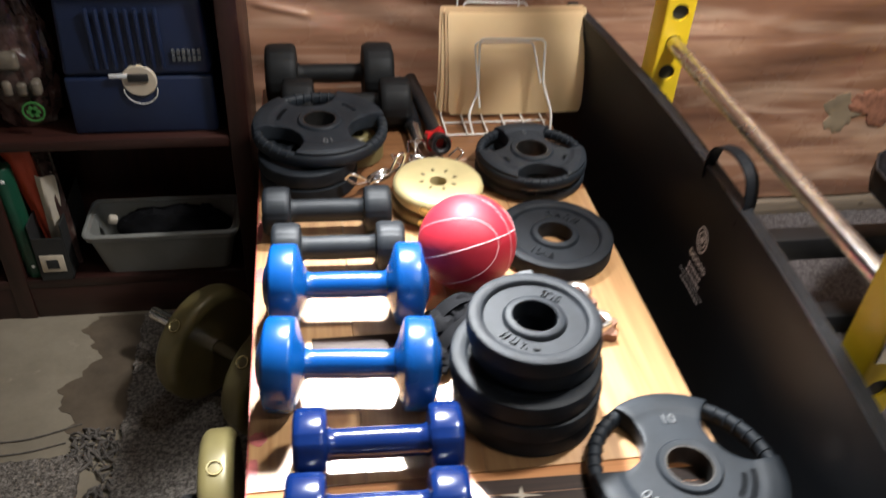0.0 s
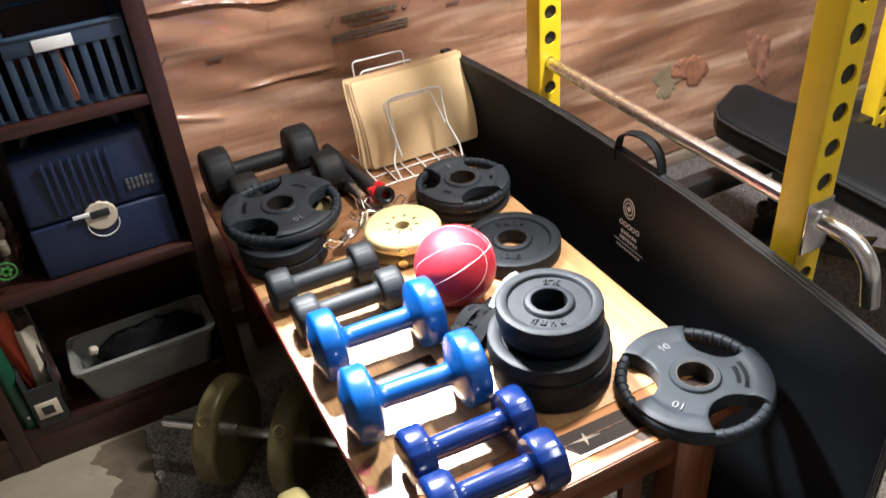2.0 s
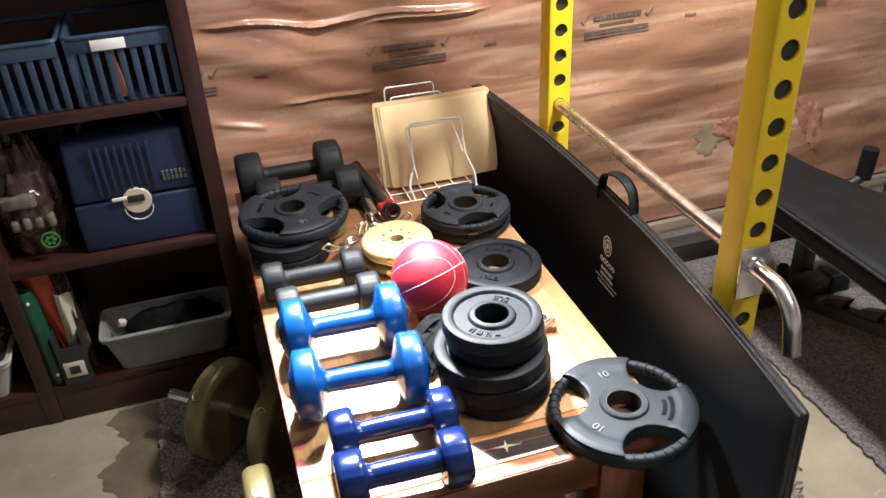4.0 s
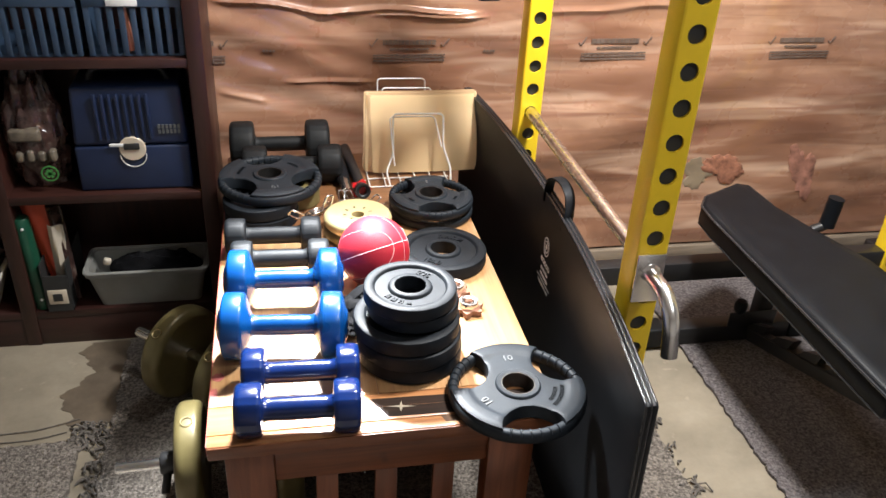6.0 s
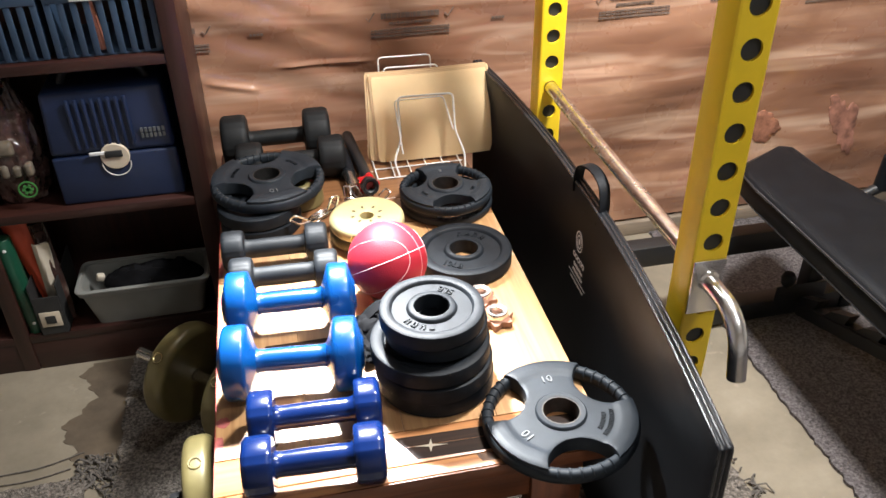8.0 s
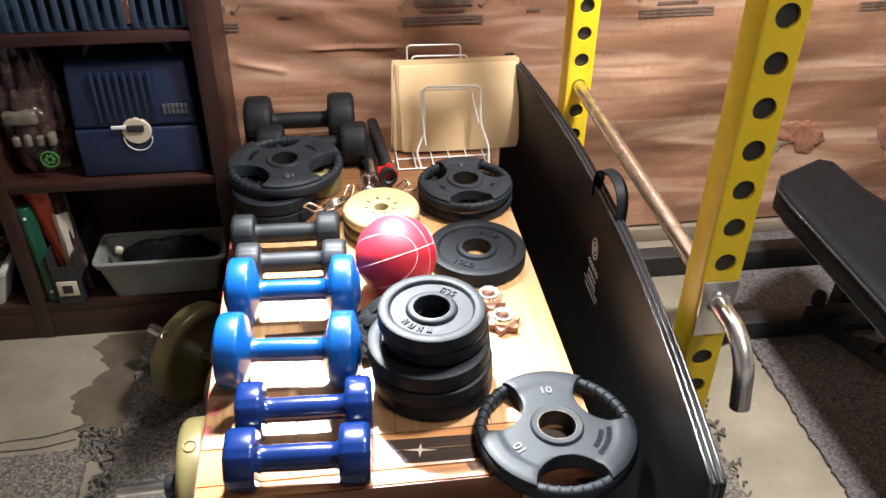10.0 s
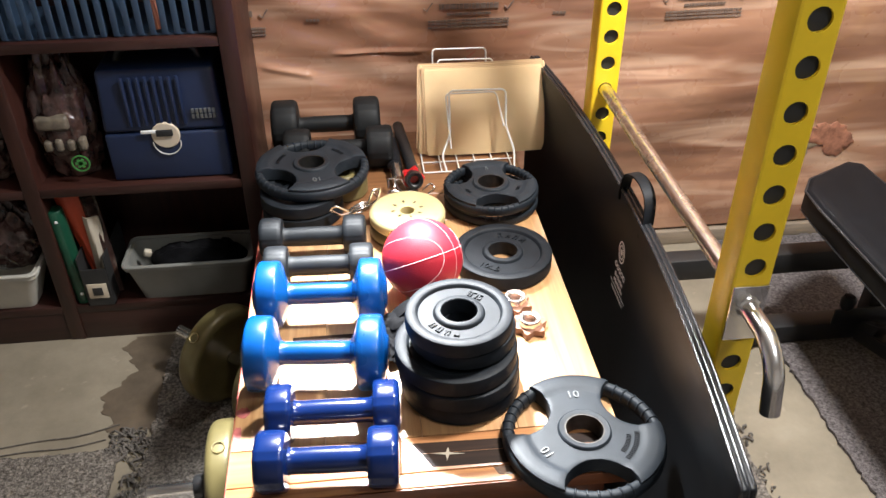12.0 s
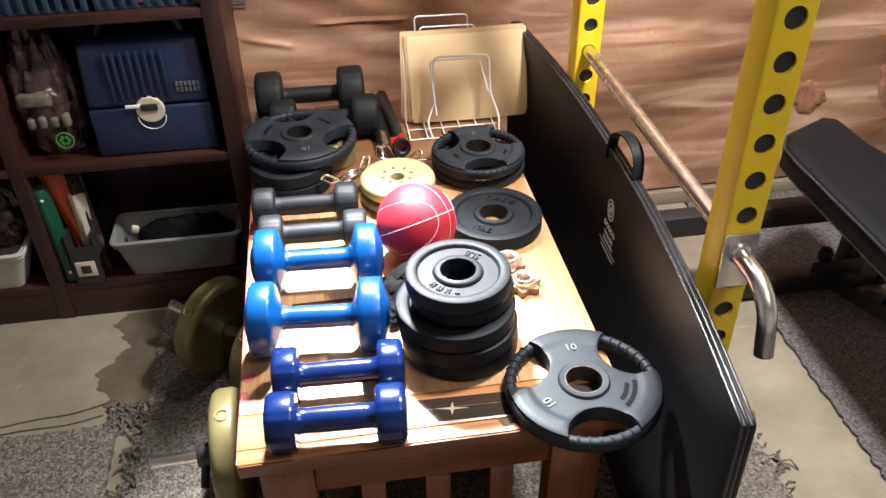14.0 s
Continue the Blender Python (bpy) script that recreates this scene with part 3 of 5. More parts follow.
# ---- mat ----
mat = thing("folded_gym_mat", pose(0, 0, 0.0095), "black vinyl folding gym mat standing on its edge", "gym mat")
y0, y1, hh = -0.182, 1.04, 0.580


def bow(y, z):
    """Where the mat's left face stands: it sags in a long curve between table and rack."""
    lean = 0.020 * (0.58 - z) * max(0.0, 0.3 - y) * 2.0
    return 0.577 + 0.0912 * (y + 0.18) - 0.117 * (y + 0.18) * (y - 0.39) + lean + 0.0015 * noise.noise((y * 5, z * 4, 2.0))


for xa, xb in ((0.0, 0.008), (0.0088, 0.0168)):
    bm = boxed((xa, y0, 0), (xb, y1, hh), 0.003, 3)
    for axis, lo, hi, count in ((Vector((0, 1, 0)), y0, y1, 40), (Vector((0, 0, 1)), 0.0, hh, 14)):
        for k in range(1, count):
            bmesh.ops.bisect_plane(bm, geom=bm.verts[:] + bm.edges[:] + bm.faces[:], plane_co=axis * (lo + (hi - lo) * k / count), plane_no=axis)
    for v in bm.verts:
        v.co.x += bow(v.co.y, v.co.z)
    part("panel", bm, MAT_VINYL, mat)
for x in (0.0012, 0.0084, 0.0158):
    flat = rounded([(0, y0 + 0.002, 0.006), (0, y0 + 0.002, hh - 0.001)] + [(0, y0 + 0.002 + (y1 - y0 - 0.004) * k / 30, hh - 0.001) for k in range(1, 31)] + [(0, y1 - 0.002, 0.006)], 0.006)
    part("piping", rod(bmesh.new(), [(x + bow(p.y, p.z), p.y, p.z) for p in flat], 0.0023, 8), PIPING, mat, "glossy black piping")


def strap(points, w, th, axis):
    bm = bmesh.new()
    a = Vector(axis).normalized()
    pts = [Vector(p) for p in points]
    rings = []
    for i, p in enumerate(pts):
        d = (pts[min(i + 1, len(pts) - 1)] - pts[max(i - 1, 0)]).normalized()
        nrm = d.cross(a).normalized()
        rings.append([bm.verts.new(p + sx * w / 2 * a + sn * th / 2 * nrm) for sx, sn in ((-1, -1), (1, -1), (1, 1), (-1, 1))])
    for q, r in zip(rings, rings[1:]):
        for k in range(4):
            bm.faces.new((q[k], q[(k + 1) % 4], r[(k + 1) % 4], r[k]))
    bm.faces.new(rings[0])
    bm.faces.new(rings[-1])
    return bm


part("carry_handle", strap(curve_points([(0.636, 0.330, hh - 0.025), (0.640, 0.330, hh + 0.005), (0.645, 0.352, hh + 0.034), (0.643, 0.392, hh + 0.044), (0.638, 0.432, hh + 0.030), (0.636, 0.442, hh - 0.004), (0.636, 0.440, hh - 0.02)]), 0.020, 0.003, (1, 0.25, 0)), BLACK_VINYL, mat, "black carry strap")
EY, EZ = 0.392, 0.482


def on_mat(y, z):
    """A frame on the mat's face: x out of the face, y along it."""
    slope = (bow(y + 0.01, z) - bow(y - 0.01, z)) / 0.02
    return Matrix.Translation((bow(y, z) - 0.0006, y, z)) @ Matrix.Rotation(-math.atan(slope), 4, "Z")


for r, w in ((0.0205, 0.0022), (0.0135, 0.0022), (0.0055, 0.0055)):
    bm = lathe(bmesh.new(), [(r, -0.0004), (r, 0.0004), (r - w, 0.0004), (r - w, -0.0004)], 32, on_mat(EY, EZ) @ Matrix.Diagonal((1, 0.8, 1, 1)) @ Matrix.Rotation(radians(90), 4, "Y"))
    part("emblem_ring", bm, WHITE_PRINT, mat, "white printed ring")
for dz, w, h, n in ((-0.036, 0.058, 0.014, 5), (-0.054, 0.046, 0.008, 6), (-0.067, 0.052, 0.008, 7), (-0.078, 0.085, 0.002, 1), (-0.088, 0.07, 0.005, 9)):
    for k in range(n):
        yc = EY - 0.004 - w / 2 + (k + 0.5) * w / n
        m = on_mat(yc, EZ + dz)
        if h > 0.012:
            bm = lathe(bmesh.new(), [(0.0056, -0.0003), (0.0056, 0.0003), (0.0034, 0.0003), (0.0034, -0.0003)], 16, m @ Matrix.Rotation(radians(90), 4, "Y"))
        else:
            bm = bmesh.new()
            bmesh.ops.create_cube(bm, size=1, matrix=m @ Matrix.Diagonal((0.0006, w / n * (1.0 if n == 1 else 0.68), h * (0.7 + 0.3 * (k % 2)), 1)))
        part("emblem_bar", bm, WHITE_PRINT, mat)

# ---- power rack ----
rack = thing("power_rack", pose(0, 0, 0), "yellow steel power rack with round holes and chrome safety bar", "power rack")
HOLE0, PITCH = 0.702, 0.0508


def upright(x, y, w=0.05, d=0.048, z1=2.1, hole_r=0.0135):
    """A square tube with round holes through its front; x: the middle of the front, y: the front."""
    bm = bmesh.new()
    k0 = -13
    zs = [HOLE0 + PITCH * k for k in range(k0, 28)]
    n = 24
    for face_y in (y, y + d):
        prev = None
        for z in zs:
            c = [bm.verts.new((x + hole_r * math.cos(2 * math.pi * i / n), face_y, z + hole_r * math.sin(2 * math.pi * i / n))) for i in range(n)]
            sq = []
            for i in range(n):
                a = 2 * math.pi * i / n
                ca, sa = math.cos(a), math.sin(a)
                s = 1 / max(abs(ca) / (w / 2 - 0.004), abs(sa) / (PITCH / 2))
                if i % 6 == 3:
                    sq.append(bm.verts.new((x + math.copysign(w / 2 - 0.004, ca), face_y, z + math.copysign(PITCH / 2, sa))))
                else:
                    sq.append(bm.verts.new((x + s * ca, face_y, z + s * sa)))
            for i in range(n):
                j = (i + 1) % n
                bm.faces.new((c[i], c[j], sq[j], sq[i]))
            cin = [bm.verts.new((v.co.x, face_y + (0.004 if face_y == y else -0.004), v.co.z)) for v in c]
            for i in range(n):
                j = (i + 1) % n
                bm.faces.new((c[i], c[j], cin[j], cin[i]))
    zt0, zt1 = zs[0] - PITCH / 2, zs[-1] + PITCH / 2
    # rounded corners and sides of the tube
    h = w / 2
    b = 0.004
    path = [(-h + b, 0), (-h + 0.0012, 0.0012), (-h, b), (-h, d - b), (-h + 0.0012, d - 0.0012), (-h + b, d)]
    for s in (1, -1):
        cols = [(bm.verts.new((x + s * px, y + py, zt0)), bm.verts.new((x + s * px, y + py, zt1))) for px, py in path]
        for p, q in zip(cols, cols[1:]):
            bm.faces.new((p[0], q[0], q[1], p[1]))
    bmesh.ops.remove_doubles(bm, verts=bm.verts, dist=0.0002)
    box(bm, (x - h + 0.001, y + 0.001, 0.0), (x + h - 0.001, y + d - 0.001, zt0 + 0.001))
    return bm


UPRIGHTS = ((0.6675, 0.05), (0.6675, 0.70), (1.725, 0.05), (1.725, 0.70))
for x, y in UPRIGHTS:
    part("upright", upright(x, y), YELLOW, rack, "yellow powder-coated upright")
    # added dark box stands in for the shade behind the holes
    part("hollow_shade", boxed((x - 0.020, y + 0.0045, 0.05), (x + 0.020, y + 0.0435, 2.08)), SHADE_AND_CARD, rack, "added dark box painting the tube's shaded hollow")
    part("foot", boxed((x - 0.045, y - 0.03, 0.0095), (x + 0.045, y + 0.08, 0.016), 0.002), BLACK_STEEL, rack)
for x in (0.6675, 1.725):
    part("top_beam", boxed((x - 0.025, 0.10, 2.00), (x + 0.025, 0.698, 2.05), 0.004), YELLOW, rack)
    part("base_beam", boxed((x - 0.025, 0.10, 0.02), (x + 0.025, 0.698, 0.07), 0.004), BLACK_STEEL, rack)
part("top_beam", boxed((0.694, 0.70, 2.00), (1.699, 0.748, 2.05), 0.004), YELLOW, rack)
part("rear_beam", boxed((0.694, 0.702, 0.178), (1.699, 0.746, 0.232), 0.004), BLACK_STEEL, rack, "black steel cross beam")
BAR_Z = HOLE0 - PITCH
for x in (0.6675, 1.725):
    bar = part("safety_bar", rod(bmesh.new(), [(x, 0.775, BAR_Z), (x, 0.06, BAR_Z)], 0.0122, 20), WORN_STEEL, rack, "long chrome safety bar")
    pts = [(x, 0.052, BAR_Z - 0.005), (x, 0.03, BAR_Z - 0.005)] + [(x, 0.005 - 0.055 * math.sin(radians(a)), BAR_Z - 0.06 + 0.055 * math.cos(radians(a))) for a in range(0, 86, 9)] + [(x + 0.001, -0.056, BAR_Z - 0.086)]
    part("bent_handle", rod(bmesh.new(), pts, 0.0122, 20), CHROME, bar, "bent chrome bar end")
    part("guide_plate", boxed((x - 0.0225, 0.0455, 0.593), (x + 0.0225, 0.0495, 0.677), 0.001), CHROME, bar, "square steel plate")
    part("collar", lathe(bmesh.new(), [(0.0122, 0), (0.0155, 0), (0.0155, 0.004), (0.0122, 0.006)], 20, Matrix.Translation((x, 0.0455, BAR_Z - 0.005)) @ Matrix.Rotation(radians(90), 4, "X")), CHROME, bar)
bm = boxed((0.530, 0.700, 0.886), (0.586, 0.744, 1.02), 0.012, 4)
box(bm, (0.575, 0.708, 0.955), (0.6415, 0.736, 1.0), 0.004)
part("bar_hook", bm, plain("navy_plastic_cap", (0.02, 0.03, 0.06), 0.4), rack, "dark blue plastic bar hook")

# ---- weight bench ----
bench = thing("weight_bench", pose(0, 0, 0), "adjustable weight bench with a black vinyl pad", "weight bench")
PAD = [(1.118, -0.02), (1.117, 0.62), (1.122, 0.69), (1.155, 0.738), (1.275, 0.798), (1.300, 0.785), (1.305, 0.68), (1.335, 0.56), (1.385, 0.40), (1.395, -0.02)]


def pad_layer(inset, z):
    """The pad's outline at one height, drawn in towards its middle line."""
    c = Vector((1.24, 0.38, 0))
    out = []
    for x, y in PAD:
        d = Vector((x, y, 0)) - c
        out.append((x - inset * (1 if d.x > 0 else -1), y - inset * (1 if d.y > 0 else -1), z))
    return [p for a, b in zip(out, out[1:] + out[:1]) for p in (a, tuple(0.5 * (u + v) for u, v in zip(a, b)))]


bm = bmesh.new()
layers = [[bm.verts.new(p) for p in pad_layer(i, z)] for i, z in ((0.012, 0.352), (0.003, 0.356), (0.0, 0.364), (0.0, 0.396), (0.003, 0.405), (0.010, 0.4105), (0.03, 0.412))]
for a, b in zip(layers, layers[1:]):
    for k in range(len(a)):
        bm.faces.new((a[k], a[(k + 1) % len(a)], b[(k + 1) % len(a)], b[k]))
bm.faces.new(layers[0]), bm.faces.new(layers[-1])
part("pad", bm, BLACK_VINYL, bench, "long black vinyl pad")
part("pad_base", boxed((1.20, 0.0, 0.338), (1.36, 0.64, 0.3525), 0.002), BLACK_STEEL, bench)
part("pad_piping", rod(bmesh.new(), [Vector(p) for p in pad_layer(0.0005, 0.402)[:13]], 0.0030, 8), PIPING, bench, "glossy edge piping")
part("pad_piping", rod(bmesh.new(), [Vector(p) for p in pad_layer(0.002, 0.357)[:13]], 0.0022, 8), PIPING, bench, "glossy edge piping")
part("spine", boxed((1.275, 0.02, 0.300), (1.315, 0.64, 0.3375), 0.004), BLACK_STEEL, bench)
part("rear_post", boxed((1.335, 0.655, 0.060), (1.375, 0.695, 0.318), 0.004), BLACK_STEEL, bench)
part("post_bracket", boxed((1.28, 0.610, 0.302), (1.372, 0.652, 0.336), 0.003), BLACK_STEEL, bench)
part("cross_foot", boxed((1.02, 0.655, 0.010), (1.50, 0.705, 0.060), 0.004), BLACK_STEEL, bench)
for x in (1.03, 1.45):
    part("foot_cap", boxed((x - 0.012, 0.650, 0.0095), (x + 0.052, 0.710, 0.066), 0.006, 3), BLACK_RUBBER, bench, "black rubber foot cap")
part("clamp_block", boxed((1.25, 0.648, 0.061), (1.385, 0.653, 0.105), 0.002), BLACK_STEEL, bench)
part("pin_knob", lathe(bmesh.new(), [(0.0, 0), (0.010, 0), (0.016, 0.010), (0.017, 0.026), (0.012, 0.036), (0.0, 0.037)], 18, Matrix.Translation((1.275, 0.650, 0.105)), False), BLACK_VINYL, bench, "black pin knob")
# the notched strut rises from the rear foot towards the seat
STRUT0, STRUT1 = Vector((1.318, 0.640, 0.062)), Vector((1.365, 0.03, 0.235))
run = (STRUT1 - STRUT0).normalized()
lift = Vector((0, -run.z, run.y)) * -1


def strut_bar(half_w, below, above, t0, t1):
    """A bar along the strut between two distances."""
    bm = bmesh.new()
    ends = [[bm.verts.new(STRUT0 + run * t + lift * h + Vector((sx * half_w, 0, 0))) for sx, h in ((-1, -below), (1, -below), (1, above), (-1, above))] for t in (t0, t1)]
    for k in range(4):
        bm.faces.new((ends[0][k], ends[0][(k + 1) % 4], ends[1][(k + 1) % 4], ends[1][k]))
    bm.faces.new(ends[0]), bm.faces.new(ends[1])
    bmesh.ops.bevel(bm, geom=bm.edges[:], offset=0.003, segments=2, affect="EDGES")
    return bm


part("notched_strut", strut_bar(0.016, 0.036, 0.0, 0.0, (STRUT1 - STRUT0).length), BLACK_STEEL, bench)
for k in range(5):
    t = 0.055 + 0.100 * k
    bm = bmesh.new()
    v = [bm.verts.new(STRUT0 + run * (t + d) + lift * h + Vector((sx * 0.012, 0, 0))) for sx in (-1, 1) for d, h in ((-0.060, 0.0), (-0.038, 0.016), (0.022, 0.026), (0.004, 0.0))]
    for f in ((0, 1, 2, 3), (7, 6, 5, 4), (0, 4, 5, 1), (1, 5, 6, 2), (2, 6, 7, 3), (3, 7, 4, 0)):
        bm.faces.new([v[i] for i in f])
    part("notch", bm, BLACK_STEEL, bench)
part("front_leg", boxed((1.275, -0.02, 0.010), (1.315, 0.02, 0.2995), 0.004), BLACK_STEEL, bench)
part("hinge_post", rod(bmesh.new(), [(1.425, 0.62, 0.37), (1.43, 0.62, 0.445)], 0.019, 14), BLACK_VINYL, bench, "black foam roller end")
part("hinge_arm", rod(bmesh.new(), [(1.30, 0.625, 0.32), (1.425, 0.62, 0.374)], 0.012, 10), BLACK_STEEL, bench)

# ---- weight plates ----


def disc_plate(name, m, R, th, label, group="", hole=0.0256, numbers=(), bars=(), material=None):
    """A dished iron plate with a raised rim and hub."""
    material = material or IRON
    t = thing(name, m, label, "weight plate", group)
    e = 0.0035
    dish = th - 0.0055
    profile = [(hole, 0.001), (hole, th - 0.001), (hole + 0.001, th), (hole + 0.0075, th), (hole + 0.0095, th - 0.0015), (hole + 0.0115, dish), (R * 0.76, dish), (R * 0.79, th - 0.001), (R * 0.81, th), (R - e, th), (R - 0.001, th - 0.0012), (R, th - e), (R, e), (R - e, 0.0), (hole + 0.001, 0.0)]
    part("disc", lathe(bmesh.new(), profile, 64), material, t)
    for text, deg, spin in numbers:
        lettering(text, R * 0.22, on_arc(R * 0.60, deg, dish + 0.0008, spin), material, t)
    for deg, n in bars:
        arc_bars(R * 0.60, deg, dish + 0.0008, n, R * 0.14, t, material, 16)
    return t


def grip_plate(name, m, R, th, label, group="", numbers=(), bars=(), spin=0.0, hole=0.0256):
    """A rubber plate: a round grip rim, and a broad three-armed web with bites cut into it."""
    t = thing(name, m, label, "weight plate", group)
    far, bite = 0.90 * R, 0.44 * R
    top = th + 0.002
    radii = [far - bite + 0.505 * R * (k / 16) ** 1.7 for k in range(17)]
    radii = [hole + 0.008, 0.40 * R] + radii
    cols = 18

    def half(r):
        """Half the angle that the bite takes at radius r."""
        c = (r * r + far * far - bite * bite) / (2 * r * far)
        return math.acos(c) if c < 1 else 0.0

    def height(r):
        return top + 0.0030 * min(1.0, max(0.0, (r - 0.69 * R) / (0.06 * R))) - (0.0025 if r > 0.955 * R else 0)

    bm = bmesh.new()
    for s in range(3):
        base = radians(120 * s + spin)
        rings = []
        for r in radii:
            w = half(r)
            row = []
            for c in range(cols + 1):
                f = c / cols
                if w > 0:
                    f = {0: 0.0, 1: 0.008, 2: 0.03, cols - 2: 0.97, cols - 1: 0.992, cols: 1.0}.get(c, 0.03 + 0.94 * (c - 2) / (cols - 4))
                a = base + w + (2 * math.pi / 3 - 2 * w) * f
                drop = (0.0030 if c in (0, cols) else 0.0008 if c in (1, cols - 1) else 0) if w > 0 else 0
                row.append(bm.verts.new((r * math.cos(a), r * math.sin(a), height(r) - drop)))
            rings.append(row)
        for a, b in zip(rings, rings[1:]):
            for c in range(cols):
                bm.faces.new((a[c], a[c + 1], b[c + 1], b[c]))
    bmesh.ops.remove_doubles(bm, verts=bm.verts, dist=0.00002)
    down = bmesh.ops.extrude_face_region(bm, geom=list(bm.faces))["geom"]
    for v in down:
        if isinstance(v, bmesh.types.BMVert):
            v.co.z = 0.002
    part("web", bm, RUBBER, t)
    rc, ra, rb = 0.928 * R, 0.072 * R, th * 0.47
    section = [(rc + ra * math.copysign(abs(math.cos(radians(a))) ** 0.8, math.cos(radians(a))), rb + rb * math.copysign(abs(math.sin(radians(a))) ** 0.8, math.sin(radians(a)))) for a in range(0, 360, 18)]
    part("grip_rim", lathe(bmesh.new(), section, 96), RUBBER, t)
    # raised finger ridges round the rim in each opening
    for s in range(3):
        bm = bmesh.new()
        for k in range(6):
            a = radians(120 * s + spin + (k - 2.5) * 8.2)
            pts = [((rc + (ra + 0.0004) * math.cos(radians(q))) * math.cos(a), (rc + (ra + 0.0004) * math.cos(radians(q))) * math.sin(a), rb + (rb + 0.0005) * math.sin(radians(q))) for q in range(25, 186, 20)]
            rod(bm, pts, 0.0016, 6)
        tagged(part("finger_ridge", bm, RUBBER, t), kind="stuff")
    part("hub_ring", lathe(bmesh.new(), [(hole + 0.002, th * 0.5), (hole + 0.002, top + 0.0035), (hole + 0.0085, top + 0.004), (hole + 0.0105, top + 0.0025), (hole + 0.0115, top - 0.001)], 40), RUBBER, t)
    part("hub_sleeve", lathe(bmesh.new(), [(hole, 0.0005), (hole, top + 0.003), (hole + 0.0024, top + 0.003), (hole + 0.0024, 0.0005)], 40), DARK_STEEL, t, "dark steel hub lining")
    for text, deg, turn in numbers:
        lettering(text, R * 0.17, on_arc(R * 0.60, deg, top + 0.0004, turn), RAISED, t)
    for deg, n, q in bars:
        arc_bars(R * q, deg, top + 0.0002, n, R * 0.06, t, IRON, 5.5)
    return t


grip_plate("grip_plate", pose(0.481, 0.049, H + 0.0005), 0.1115, 0.024, "ten pound black rubber grip plate at the table corner", "", (("10", 90, 0), ("10", 210, 0)), ((330, 8, 0.63), (330, 6, 0.53)), 30)
STACK = "stacked iron plates"
z = H + 0.0005
for dx, dy, R, th in ((0.002, 0.004, 0.088, 0.0285), (-0.001, 0.0, 0.088, 0.0285), (-0.005, 0.003, 0.0885, 0.0285)):
    disc_plate("iron_plate", pose(0.326 + dx, 0.181 + dy, z, 0, 0, 40 * dx * 1000), R, th, "ten pound black iron plate in a stack", STACK)
    z += th + 0.0003
disc_plate("iron_plate", pose(0.332, 0.193, z, 0, 0, 60), 0.076, 0.0255, "five pound black iron plate in a stack", STACK)
z += 0.0258
disc_plate("iron_plate", pose(0.326, 0.189, z), 0.0765, 0.0255, "five pound black iron plate atop the stack", STACK, numbers=(("5LB", 52, 180),), bars=((235, 4),))
disc_plate("iron_plate", pose(0.443, 0.485, H + 0.0005), 0.088, 0.0285, "ten pound black iron plate flat on the table", numbers=(("10LB", 235, 180),), bars=((62, 4),))
grip_plate("grip_plate", pose(0.455, 0.693, H + 0.0005, 0, 0, 4), 0.094, 0.021, "small black rubber grip plate under a twin", "small grip plates", (("5", 90, 0),), ((210, 3, 0.6), (330, 3, 0.6)), 30)
grip_plate("grip_plate", pose(0.453, 0.687, H + 0.0275), 0.094, 0.021, "small black rubber grip plate atop a twin", "small grip plates", (("5", 90, 0),), ((210, 3, 0.6), (330, 3, 0.6)), 30)
z = H + 0.0005
for dx, dy in ((0.0, 0.0), (-0.002, 0.003)):
    disc_plate("iron_plate", pose(0.082 + dx, 0.700 + dy, z), 0.079, 0.0265, "small black iron plate under a rubber grip plate", "plates under the grip plate")
    z += 0.0268
disc_plate("gold_plate", pose(0.163, 0.772, H + 0.0005), 0.048, 0.044, "gold plastic plate half hidden under a grip plate", material=GOLD_SHADED, hole=0.014)
grip_plate("grip_plate", pose(0.103, 0.752, z + 0.001, 0, 0, 0), 0.1125, 0.024, "ten pound black rubber grip plate on stacked plates", "", (("10", 280, 0),), ((160, 6, 0.6), (40, 5, 0.6)), 100)


def gold_weight(name, m, R, th, material, label, category="weight plate"):
    """A cement-filled plastic plate with rounded edge, star of slots and a plug in its rim."""
    t = thing(name, m, label, category)
    e = min(0.014, th * 0.4)
    prof = [(0.0135, 0.001), (0.0135, th - 0.004), (0.020, th - 0.002), (0.045 * R / 0.072, th)]
    prof += [(R - e + e * math.sin(radians(a)), th - e + e * math.cos(radians(a))) for a in range(0, 91, 15)]
    prof += [(R - e + e * math.sin(radians(a)), e + e * math.cos(radians(a))) for a in range(90, 181, 15)]
    part("shell", lathe(bmesh.new(), prof, 56), material, t)
    bm = bmesh.new()
    for k in range(8):
        mm = Matrix.Rotation(radians(45 * k + 10), 4, "Z") @ Matrix.Translation((0.38 * R, 0, th - 0.0006)) @ Matrix.Diagonal((0.13 * R, 0.07 * R, 0.002, 1))
        bmesh.ops.create_uvsphere(bm, u_segments=10, v_segments=6, radius=0.5, matrix=mm)
    part("star_mark", bm, GOLD_SHADED, t)
    rim = Matrix.Rotation(radians(245), 4, "Z") @ Matrix.Translation((R - 0.001, 0, th / 2)) @ Matrix.Rotation(radians(90), 4, "Y")
    part("filler_plug", lathe(bmesh.new(), [(0.0, 0.0), (0.0085, 0.0), (0.0085, 0.003), (0.006, 0.0035), (0.0055, 0.0015), (0.0, 0.0015)], 18, rim, False), BRASS, t)
    return t


# the lower twin's shade is put into its darker gold
gold_weight("gold_plate", pose(0.281, 0.606, H + 0.0005), 0.072, 0.027, GOLD_SHADED, "gold plastic weight plate under a twin")
